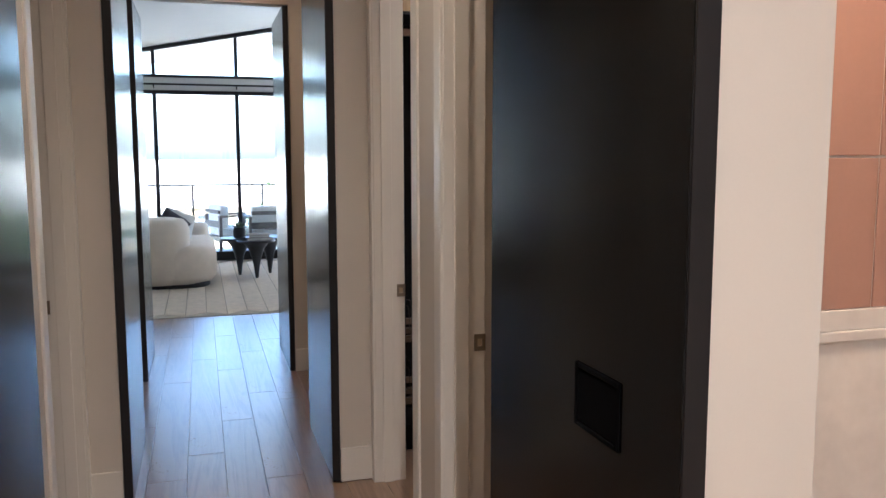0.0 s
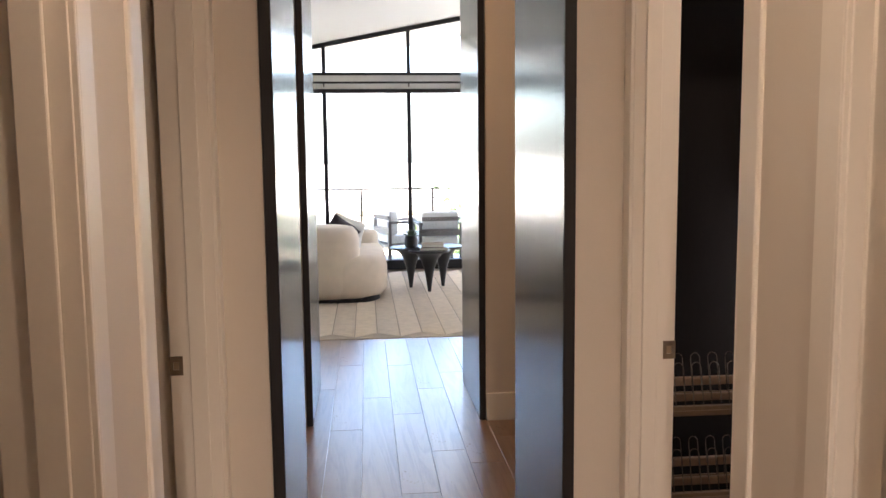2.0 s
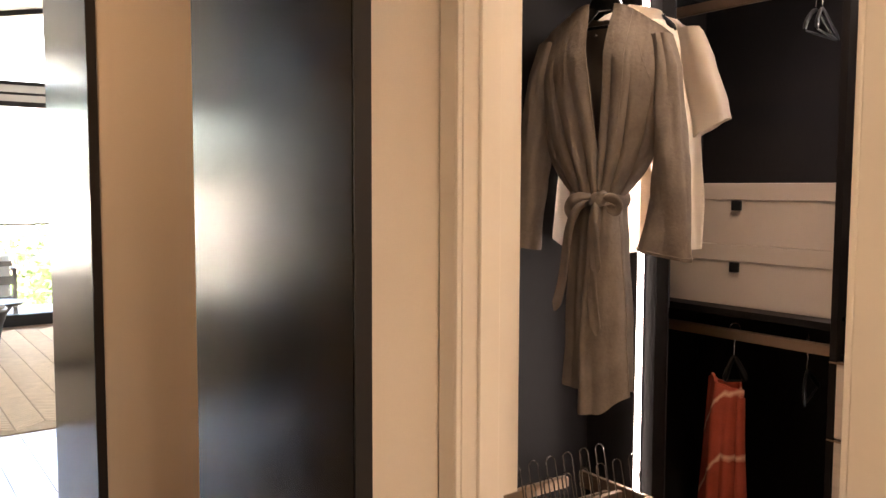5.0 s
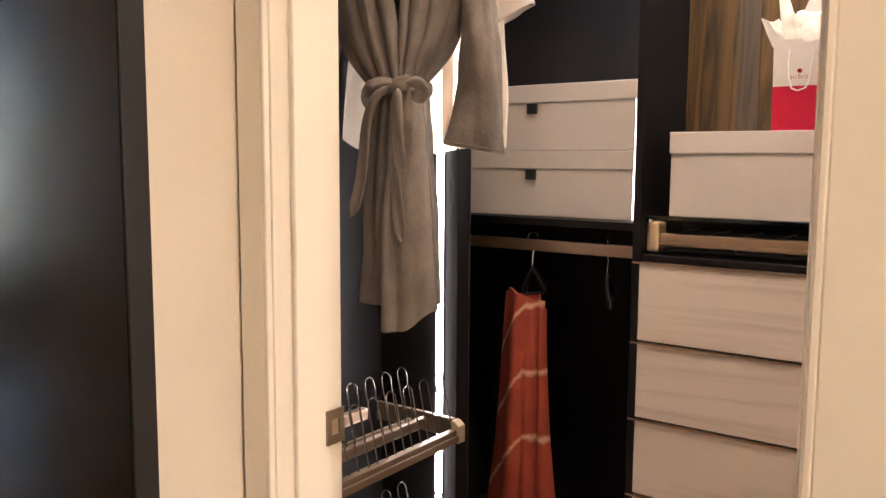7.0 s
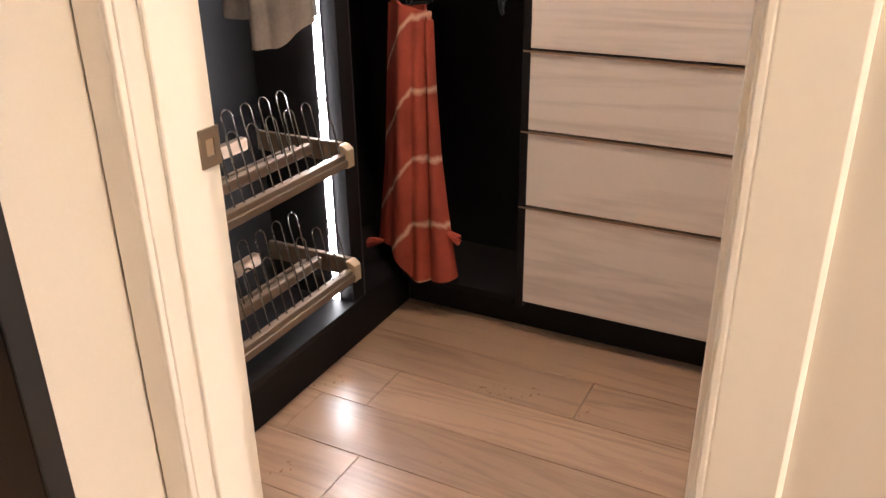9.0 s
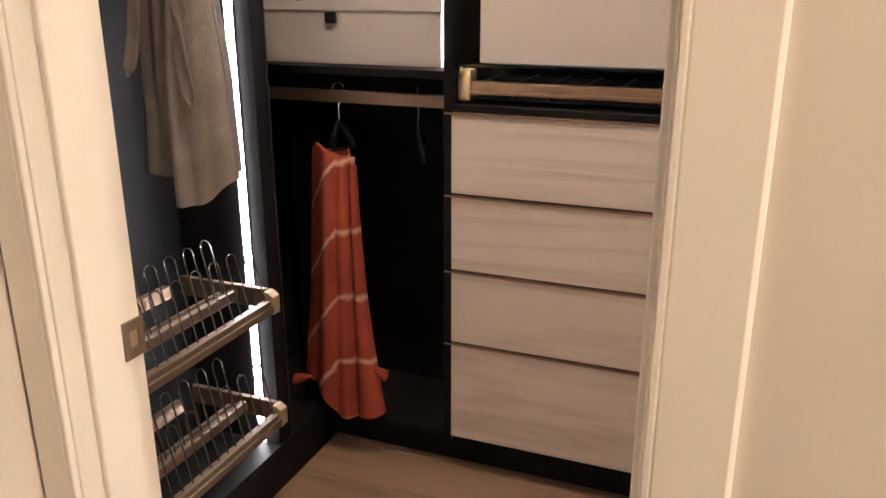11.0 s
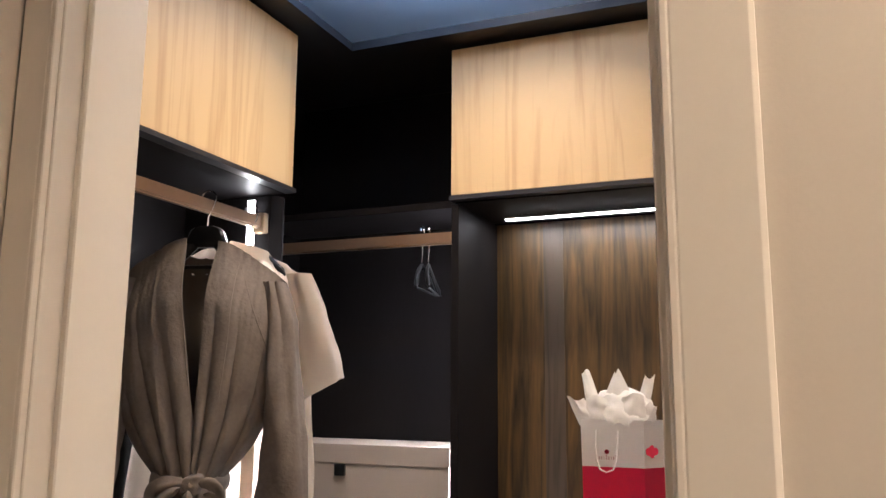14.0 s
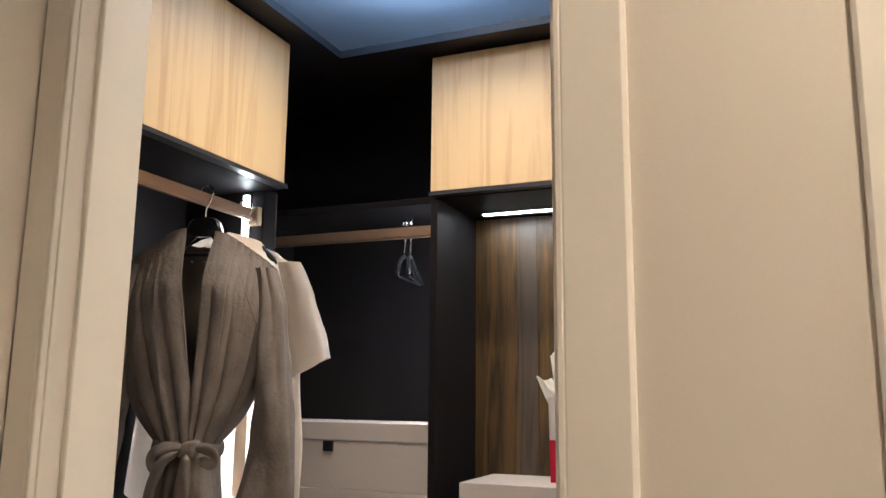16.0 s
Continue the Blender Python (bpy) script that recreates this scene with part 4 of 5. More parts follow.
part("neck_label", sheet(bmesh.new(), lambda a, v: on_robe(-0.022 + 0.040 * (a - 0.5), -0.022, 2.040 - 0.016 * v), 2, 2, 0.002), LABEL_CLOTH, robe, "small white woven neck label")

SC, SU = (1.824, 3.698, 0), (0.53, -0.848)
shirt = thing("shirt", (SC[0], SC[1], 2.1), "white short-sleeved cotton shirt hanging behind the robe", "shirt")
SHIRT_ROWS = ((2.116, 0.040, 0.016), (2.096, 0.082, 0.026), (2.068, 0.138, 0.034), (2.035, 0.185, 0.040), (1.99, 0.205, 0.042), (1.9, 0.208, 0.042), (1.7, 0.212, 0.040), (1.5, 0.220, 0.040), (1.385, 0.222, 0.038))
cloth_body("body", SC, SU, SHIRT_ROWS, lambda z: max(0, (z - 1.95) / 0.14) * 0.03, SHIRT, shirt, lambda z: (0.002 + 0.003 * max(0.0, 2.0 - z), 5), 0.4, 0.0, 50, 80, tails=0.03)
for sg in (-1, 1):
    sleeve("sleeve", SC, SU, ((sg * 0.172, 0.0, 2.045, 0.036, 0.045), (sg * 0.200, 0.0, 1.96, 0.044, 0.052), (sg * 0.222, 0.0, 1.85, 0.050, 0.056), (sg * 0.240, 0.0, 1.755, 0.052, 0.058)), SHIRT, shirt, 5 + sg, m=18, flare=0.55)
col = bmesh.new()
su3 = Vector((SU[0], SU[1], 0)).normalized()
sn3 = Vector((su3.y, -su3.x, 0))
sheet(col, lambda a, v: Vector(SC) + su3 * (0.042 + 0.048 * math.sin(2 * math.pi * a) * (1 + 0.5 * v)) + sn3 * (0.022 * math.cos(2 * math.pi * a) * (1 + 0.5 * v)) + Vector((0, 0, 2.116 - 0.035 * v - 0.012 * math.sin(2 * math.pi * a))), 28, 4, 0.003, wrap=True)
part("collar", col, SHIRT, shirt, smooth=True)
part("placket", sheet(bmesh.new(), lambda a, v: Vector(SC) + su3 * (0.065 + 0.03 * (a - 0.5)) + sn3 * (0.060) + Vector((0, 0, 2.04 - 0.62 * v)), 2, 12, 0.003), SHIRT, shirt)
for k in range(5):
    def ruffle(a, v, k=k):
        p = Vector(SC) + su3 * (0.140 + 0.058 * (a - 0.5)) + sn3 * (0.052 + 0.007 * math.sin(math.pi * v) + 0.002 * math.sin(5 * a + k))
        return Vector((p.x, p.y, 1.815 - 0.014 * k - 0.012 * v + 0.003 * math.sin(4 * a + 2 * k)))

    part("pocket_pleat", sheet(bmesh.new(), ruffle, 8, 5, 0.0015), SHIRT, shirt, smooth=True, angle=60)

# shawl over the lower rail
SHX = 2.165
shawl = thing("shawl", (SHX, 3.53, 0.98), "terracotta tie-dyed wool shawl with pale stripes and tassels", "shawl")


def shawl_front(a, v):
    """The broad face: a receding plane, a ridge and the drop into the groove."""
    yl, zl = 3.652 + 0.020 * v + 0.044 * v * v, 0.968
    yg = 3.511 - 0.006 * v
    y = yl + (yg - yl) * a
    ztop = zl - 0.024 * a + 0.010 * math.sin(math.pi * a)
    zbot = 0.214 - 0.084 * ease((a - 0.38) / 0.42)
    z = ztop + (zbot - ztop) * v
    x = 2.192 - 0.080 * ease(a / 0.62) - 0.004 * math.sin(math.pi * a / 0.62) + 0.044 * ease((a - 0.84) / 0.16)
    x += 0.007 * math.cos(16 * a + 0.8 * v) * (0.5 + 0.5 * v) + 0.005 * noise.noise((5 * a, 4 * v, 1)) + 0.022 * (1 - v) ** 6
    return Vector((x, y, z))


def shawl_roll(a, v):
    """The rolled edge beside the groove."""
    yr = 3.492 - 0.012 * v - 0.060 * v * v
    yg = 3.511 - 0.004 * v
    th = math.pi * (1.05 * a - 0.05)
    w = (yg - yr) / 2
    y = (yg + yr) / 2 + w * math.cos(th)
    x = 2.158 - (0.026 + 0.020 * v) * math.sin(th) + 0.003 * noise.noise((3 * a, 7 * v, 4))
    z = 0.936 + (0.128 + 0.024 * a - 0.936) * v - 0.012 * (1 - math.sin(math.pi * a)) * (1 - v)
    return Vector((x, y, z))


def shawl_back(a, v):
    y = 3.668 + 0.050 * v + (-0.120 - 0.110 * v) * a
    z = 0.955 + (0.235 - 0.955) * v
    return Vector((2.214 + 0.010 * math.cos(7 * a), y, z))


part("front_fold", sheet(bmesh.new(), shawl_front, 48, 64, 0.010), SHAWL, shawl, smooth=True, angle=75)
part("side_fold", sheet(bmesh.new(), shawl_roll, 22, 64, 0.008), SHAWL, shawl, smooth=True, angle=75)
part("back_fold", sheet(bmesh.new(), shawl_back, 14, 40, 0.010), SHAWL, shawl, smooth=True, angle=60)
for ty, tz, dy in ((3.695, 0.222, 0.040), (3.440, 0.292, -0.030)):
    bm = bmesh.new()
    for k in range(9):
        a = 2 * math.pi * k / 9
        sweep(bm, [(SHX - 0.02, ty - dy * 0.5, tz + 0.008), (SHX - 0.02 + 0.008 * math.cos(a), ty + dy * 0.2, tz + 0.010 * math.sin(a)), (SHX - 0.02 + 0.014 * math.cos(a), ty + dy, tz - 0.01 + 0.014 * math.sin(a))], 0.004, 6)
    part("tassel", bm, SHAWL, shawl, smooth=True)


# ---- storage boxes and gift bag ----
def lidded_box(name, x0, x1, y0, y1, z0, z1, lid, label, pull=None):
    """A carton with an overlapping lid, and a small black pull where it has one."""
    t = thing(name, ((x0 + x1) / 2, (y0 + y1) / 2, z0), label, "storage box", "lidded storage boxes")
    part("body", box(x0 + 0.004, x1 - 0.004, y0 + 0.004, y1 - 0.004, z0, z1 - 0.004, 0.002), CARTON, t)
    part("lid", box(x0, x1, y0, y1, z1 - lid, z1, 0.003), CARTON, t)
    if pull:
        part("pull", box(x0 - 0.006, x0 + 0.006, pull - 0.017, pull + 0.017, z1 - lid - 0.034, z1 - lid - 0.002, 0.003), BLACK_METAL, t, "small black leather pull")
    return t


lidded_box("storage_box", 2.243, 2.47, 3.265, 3.90, 1.1955, 1.3965, 0.055, "taupe lidded storage box with a black pull", 3.604)
lidded_box("storage_box", 2.243, 2.47, 3.262, 3.90, 1.398, 1.598, 0.055, "taupe lidded storage box with a black pull", 3.602)
lidded_box("storage_box", 2.176, 2.465, 2.44, 3.138, 1.219, 1.445, 0.058, "large plain taupe lidded storage box")

bag = thing("gift_bag", (2.34, 2.82, 1.446), "white and crimson paper gift bag with white tissue", "gift bag")
Z0, ZM, Z1 = 1.446, 1.562, 1.681
corners = [(2.283, 2.906), (2.283, 2.746), (2.346, 2.700), (2.346, 2.860)]


def bag_shell(bm, z0, z1, grow0, grow1, thick=0.0015):
    cx, cy = sum(c[0] for c in corners) / 4, sum(c[1] for c in corners) / 4
    lo = [bm.verts.new((cx + (x - cx) * grow0, cy + (y - cy) * grow0, z0)) for x, y in corners]
    hi = [bm.verts.new((cx + (x - cx) * grow1, cy + (y - cy) * grow1, z1)) for x, y in corners]
    fs = [bm.faces.new((lo[i], lo[(i + 1) % 4], hi[(i + 1) % 4], hi[i])) for i in range(4)]
    bmesh.ops.solidify(bm, geom=fs, thickness=thick)
    return bm


part("lower_band", bag_shell(bmesh.new(), Z0, ZM, 0.985, 1.0), BAG_RED, bag, "crimson lower half")
part("upper_band", bag_shell(bmesh.new(), ZM, Z1, 1.0, 1.02), BAG_WHITE, bag, "white upper half")
part("base", prism(bmesh.new(), [(x * 0.99 + 2.3175 * 0.01, y * 0.99 + 2.8025 * 0.01) for x, y in corners][::-1], Z0, Z0 + 0.002), BAG_RED, bag)
# cord handle hanging on the front, emblem, lettering bars
cord = [(2.281, 2.868, 1.654), (2.276, 2.869, 1.62), (2.275, 2.866, 1.58), (2.276, 2.858, 1.556), (2.276, 2.842, 1.549), (2.276, 2.824, 1.556), (2.275, 2.816, 1.58), (2.276, 2.812, 1.62), (2.281, 2.811, 1.654)]
part("cord_handle", sweep(bmesh.new(), cord, 0.0022, 6), BAG_WHITE, bag, smooth=True)
def disc(bm, y, z, r, x):
    vs = [bm.verts.new((x, y + r * math.cos(2 * math.pi * k / 14), z + r * math.sin(2 * math.pi * k / 14))) for k in range(14)]
    f = bm.faces.new(vs)
    bmesh.ops.solidify(bm, geom=[f], thickness=0.0008)
    return bm


part("emblem", disc(bmesh.new(), 2.841, 1.600, 0.006, 2.2825), BAG_RED, bag, "small crimson emblem")
letters = bmesh.new()
for k in range(9):
    w = 0.0035 if k % 3 else 0.002
    y = 2.867 - 0.0062 * k
    bx(letters, 2.2815, 2.2828, y - w / 2, y + w / 2, 1.580, 1.5885 if k % 4 else 1.592)
part("lettering", letters, material("faded print", (0.55, 0.38, 0.36), 0.6), bag, "line of small unreadable print")
dm = bmesh.new()
for dx, dz, r in ((0, 0, 0.0105), (0.009, 0.007, 0.009), (0.009, -0.008, 0.009), (0.019, 0, 0.010)):
    cx = 2.294 + dx
    cy = 2.746 - (cx - 2.283) * 0.754 - 0.0014
    vs = [dm.verts.new((cx + r * 0.8 * math.cos(2 * math.pi * j / 12), cy - 0.603 * r * math.cos(2 * math.pi * j / 12), 1.603 + dz + r * math.sin(2 * math.pi * j / 12))) for j in range(12)]
    dm.faces.new(vs)
part("side_emblem", dm, BAG_RED, bag, "crimson clover-like emblem on the side")
# tissue: a soft crushed heap and a few folded points standing out of it
heap = bmesh.new()
bmesh.ops.create_icosphere(heap, subdivisions=4, radius=1)
for v in heap.verts:
    q = v.co.copy()
    k = 1 + 0.20 * (1 - 2 * abs(noise.noise(2.1 * q + Vector((3, 1, 0))))) + 0.10 * (1 - 2 * abs(noise.noise(5.0 * q)))
    v.co = Vector((2.315 + 0.030 * q.x * k, 2.808 + 0.072 * q.y * k, 1.694 + 0.058 * q.z * k))
part("tissue", heap, TISSUE, bag, smooth=True, angle=50)
for k, (yr, yt, zt, w0, w1, x, curl) in enumerate(((2.866, 2.898, 1.806, 0.046, 0.022, 2.312, 0.02), (2.813, 2.811, 1.806, 0.125, 0.012, 2.300, 0.0), (2.768, 2.728, 1.792, 0.040, 0.026, 2.325, -0.03), (2.885, 2.922, 1.735, 0.060, 0.045, 2.292, 0.0), (2.765, 2.722, 1.722, 0.075, 0.020, 2.300, 0.0), (2.850, 2.862, 1.738, 0.085, 0.060, 2.283, 0.01), (2.785, 2.770, 1.745, 0.090, 0.055, 2.284, 0.0))):
    def leaf_fold(a, v, yr=yr, yt=yt, zt=zt, w0=w0, w1=w1, x=x, curl=curl, k=k):
        w = w0 + (w1 - w0) * v ** 1.2
        y = yr + (yt - yr) * v + (a - 0.5) * w
        fold = 0.35 * w * abs(a - 0.5) + 0.006 * noise.noise((3 * a + k, 3 * v, k)) + curl * v * v * 0.4
        return Vector((x + fold - 0.012 * v, y, 1.665 + (zt - 1.665) * v + 0.006 * math.sin(5 * a + k) * v))

    part("tissue_point", sheet(bmesh.new(), leaf_fold, 10, 10, 0.0006), TISSUE, bag, smooth=True, angle=50)


# ---- shoe racks ----
def shoe_rack(z):
    t = thing("shoe_rack", (1.4, 3.7, z), "pull-out bronze shoe rack with wire hoops", "shoe rack", "pull-out shoe racks")
    X0, X1 = 1.0, 1.80
    part("front_rail", box(X0, X1, 3.563, 3.585, z - 0.056, z - 0.026, 0.003), RACK_BRONZE, t)
    part("front_lip", box(X0, X1, 3.556, 3.563, z - 0.060, z - 0.040, 0.003), RACK_BRONZE, t)
    part("middle_rail", box(X0, X1, 3.668, 3.690, z - 0.040, z - 0.010, 0.006), RACK_BRONZE, t)
    part("middle_slat", box(X0, X1 - 0.03, 3.700, 3.712, z - 0.030, z - 0.012, 0.003), RACK_BRONZE, t)
    part("back_rail", box(X0, 1.70, 3.80, 3.825, z - 0.018, z + 0.016, 0.006), BRONZE, t)
    bm = bmesh.new()
    prof = [(3.556, z - 0.064), (3.556, z - 0.016), (3.572, z - 0.004), (3.584, z - 0.004), (3.584, z - 0.064)]
    lo = [bm.verts.new((1.792, y, zz)) for y, zz in prof]
    hi = [bm.verts.new((1.824, y, zz)) for y, zz in prof]
    bm.faces.new(lo)
    bm.faces.new(hi[::-1])
    for i in range(5):
        bm.faces.new((lo[i], hi[i], hi[(i + 1) % 5], lo[(i + 1) % 5]))
    bmesh.ops.bevel(bm, geom=bm.edges[:], offset=0.0015, segments=2, affect="EDGES")
    part("end_cap", bm, BRONZE_CAP, t, "cast bronze end cap")
    part("side_plate", box(1.806, 1.822, 3.5845, 3.86, z - 0.056, z - 0.002, 0.003), RACK_BRONZE, t, "bronze side plate of the runner")
    for row, (y, zb, up) in enumerate(((3.575, z - 0.03, 0.165), (3.68, z - 0.02, 0.165))):
        for k in range(11):
            x = 1.768 - 0.068 * k - (0.030 if row else 0)
            w = 0.018
            lean = 0.035
            pts = [Vector((x - w, y, zb)), Vector((x - w, y + lean * 0.5, zb + up * 0.5)), Vector((x - w, y + lean * 0.85, zb + up * 0.84))]
            for j in range(1, 8):
                an = math.pi - math.pi * j / 8
                pts.append(Vector((x + w * math.cos(an), y + lean * (0.85 + 0.15 * math.sin(an)), zb + up * 0.84 + w * math.sin(an))))
            pts += [Vector((x + w, y + lean * 0.85, zb + up * 0.84)), Vector((x + w, y + lean * 0.5, zb + up * 0.5)), Vector((x + w, y, zb))]
            part("wire_hoop", sweep(bmesh.new(), pts, 0.0022, 6), WIRE, t, smooth=True)
    return t


for z in (0.661, 0.331):
    shoe_rack(z)

# recessed closet light in the ceiling
CT = 2.936
fl = thing("downlight", (1.61, 3.02, CT), "round recessed closet ceiling light", "ceiling light", "recessed downlights")
part("trim_ring", lathe(bmesh.new(), ((0.085, CT - 0.001), (0.085, CT - 0.008), (0.068, CT - 0.012), (0.062, CT - 0.004)), 1.61, 3.02, 28), CEIL, fl)
part("lens", lathe(bmesh.new(), ((0.06, CT - 0.002), (0.06, CT - 0.007)), 1.61, 3.02, 24), LENS, fl)

# ---- bath corner ----
wains = tagged(part("marble_wainscot", box(1.603, 3.297, 1.640, 1.664, 0.0, 0.962, 0.002), MARBLE), "pale veined marble wainscot on the bath wall", "wainscot", "", "structure")
part("lower_rail", box(1.603, 3.297, 1.628, 1.664, 0.9625, 0.998, 0.005), MARBLE, wains)
part("upper_rail", box(1.603, 3.297, 1.638, 1.664, 0.9985, 1.0655, 0.003), MARBLE, wains)
tiles = tagged(part("tile_field", box(1.603, 3.297, 1.655, 1.664, 1.066, TOP - 0.002), GROUT), "blush tiled bath wall with pale joints", "tile wall", "", "structure")
for row in range(4):
    for k in range(3):
        x0, z0 = 1.605 + 0.565 * k, 1.068 + 0.49 * row
        z1 = min(z0 + 0.482, TOP - 0.004)
        part("tile", box(x0, x0 + 0.559, 1.648, 1.6548, z0, z1, 0.0015, 1), PINK, tiles)

# ---- living room things ----
rug = thing("rug", (0.5, 9.9, 0), "cream wool rug with a raised herringbone pattern", "rug")
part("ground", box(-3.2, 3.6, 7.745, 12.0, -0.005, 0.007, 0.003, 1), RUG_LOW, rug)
# raised strokes in rows that turn against one another
verts, faces = [], []
for i in range(24):
    bx0, sgn = -1.9 + 0.20 * i, 1 if i % 2 else -1
    for k in range(88):
        ya = 7.60 + 0.050 * k
        c = [(bx0 + 0.006, ya), (bx0 + 0.194, ya + 0.15 * sgn), (bx0 + 0.194, ya + 0.15 * sgn + 0.026), (bx0 + 0.006, ya + 0.026)]
        if min(y for x, y in c) < 7.752 or max(y for x, y in c) > 11.98:
            continue
        n0 = len(verts)
        verts += [(x, y, 0.004) for x, y in c] + [(x, y + (0.003 if q < 2 else -0.003), 0.0135) for q, (x, y) in enumerate(c)]
        faces += [(n0 + 4, n0 + 5, n0 + 6, n0 + 7)] + [(n0 + q, n0 + (q + 1) % 4, n0 + 4 + (q + 1) % 4, n0 + 4 + q) for q in range(4)]
me = bpy.data.meshes.new("weave")
me.from_pydata(verts, [], faces)
me.materials.append(RUG)
tagged(finish("weave", me, rug, "", False, 30), kind="stuff")


def sofa():
    """A deep curved sofa seen on its rounded near end."""
    t = thing("sofa", (-0.2, 10.2, 0.01), "ivory boucle curved sofa with a low rounded seat", "sofa")
    # seat: rounded plan
    bm = bmesh.new()
    def rounded(x0, x1, y0, y1, r, n=10):
        pts = []
        for cx, cy, a0 in ((x1 - r, y0 + r, -90), (x1 - r, y1 - r, 0), (x0 + r, y1 - r, 90), (x0 + r, y0 + r, 180)):
            pts += [(cx + r * math.cos(radians(a0 + 90 * k / n)), cy + r * math.sin(radians(a0 + 90 * k / n))) for k in range(n + 1)]
        return pts
    def blob(x0, x1, y0, y1, r, z0, z1, soft):
        b = bmesh.new()
        levels = [(soft * 0.5, z0), (0, z0 + soft * 0.6), (0, z1 - soft), (soft * 0.12, z1 - soft * 0.5), (soft * 0.45, z1 - soft * 0.12), (soft * 1.1, z1)]
        rings = []
        for inset, z in levels:
            rings.append([b.verts.new((x, y, z)) for x, y in rounded(x0 + inset, x1 - inset, y0 + inset, y1 - inset, max(0.02, r - inset))])
        n = len(rings[0])
        for a, c in zip(rings, rings[1:]):
            for k in range(n):
                b.faces.new((a[k], a[(k + 1) % n], c[(k + 1) % n], c[k]))
        b.faces.new(rings[0][::-1])
        b.faces.new(rings[-1])
        return b
    part("base", blob(-1.05, 0.16, 9.53, 11.45, 0.28, 0.010, 0.075, 0.02), LEAF_EDGE, t, "dark recessed plinth", smooth=True)
    part("seat", blob(-1.13, 0.245, 9.44, 11.5, 0.46, 0.06, 0.51, 0.13), LINEN, t, smooth=True, angle=60)
    part("backrest", blob(-1.18, -0.06, 9.40, 10.15, 0.34, 0.06, 0.835, 0.15), LINEN, t, smooth=True, angle=60)
    part("armrest", blob(-0.45, 0.17, 11.02, 11.42, 0.16, 0.08, 0.665, 0.09), LINEN, t, smooth=True, angle=60)
    return t


sofa()
def pillow(name, c, half, turn, mat, label):
    t = thing(name, (c[0], c[1], c[2] - half), label, "pillow", "sofa pillows")
    bm = bmesh.new()
    def fn(a, v, s):
        x, z = 2 * a - 1, 2 * v - 1
        puff = 0.10 * ((1 - x ** 4) * (1 - z ** 4)) ** 0.5
        return Vector((x * half * (1 - 0.06 * (1 - z * z)), s * puff, z * half * (1 - 0.06 * (1 - x * x))))
    sheet(bm, lambda a, v: fn(a, v, 1), 12, 12)
    sheet(bm, lambda a, v: fn(a, v, -1), 12, 12)
    bmesh.ops.remove_doubles(bm, verts=bm.verts, dist=0.0005)
    bmesh.ops.transform(bm, matrix=pose(*c, *turn), verts=bm.verts)
    part("cover", bm, mat, t, smooth=True, angle=80)


pillow("pillow", (-0.30, 10.38, 0.672), 0.20, (20, 32, 25), PILLOW, "dark patterned sofa pillow")
pillow("pillow", (-0.20, 10.55, 0.685), 0.20, (18, 20, -20), CUSHION, "white sofa pillow beside a dark one")

table = thing("coffee_table", (0.77, 10.3, 0.012), "black clover-shaped coffee table on three tapered legs", "coffee table")
LEGS = ((0.545, 10.50), (0.742, 10.16), (0.94, 10.57))
for lx, ly in LEGS:
    part("leg", lathe(bmesh.new(), ((0.019, 0.012), (0.022, 0.04), (0.038, 0.16), (0.062, 0.28), (0.10, 0.39), (0.15, 0.455), (0.19, 0.478)), lx, ly, 28), BLACK_TABLE, table, smooth=True)
for lx, ly in LEGS:
    part("top_lobe", lathe(bmesh.new(), ((0.235, 0.478), (0.245, 0.486), (0.245, 0.500), (0.238, 0.507)), lx, ly, 40), BLACK_TABLE, table, "round glossy black top lobe", smooth=True)


def book(x, y, z, w, d, h, turn, mat, label):
    t = thing("book", (x, y, z), label, "book", "books on the coffee table")
    m = pose(x, y, z, 0, 0, turn)
    pg = box(-w / 2 + 0.005, w / 2 - 0.005, -d / 2 + 0.003, d / 2 - 0.005, 0.003, h - 0.003)
    bmesh.ops.transform(pg, matrix=m, verts=pg.verts)
    part("pages", pg, CUSHION, t)
    for z0, z1 in ((0, 0.003), (h - 0.003, h)):
        c = box(-w / 2, w / 2, -d / 2, d / 2, z0, z1)
        bmesh.ops.transform(c, matrix=m, verts=c.verts)
        part("cover", c, mat, t)
    sp = box(-w / 2, -w / 2 + 0.003, -d / 2, d / 2, 0.003, h - 0.003)
    bmesh.ops.transform(sp, matrix=m, verts=sp.verts)
    part("spine", sp, mat, t)


book(0.775, 10.15, 0.5075, 0.34, 0.25, 0.035, 8, BLACK_TABLE, "large dark-covered book on the coffee table")
book(0.785, 10.16, 0.543, 0.26, 0.20, 0.028, -4, CARTON, "taupe-covered book on the stack")
book(0.785, 10.16, 0.5715, 0.25, 0.19, 0.012, 5, SHIRT, "slim pale book on the stack")

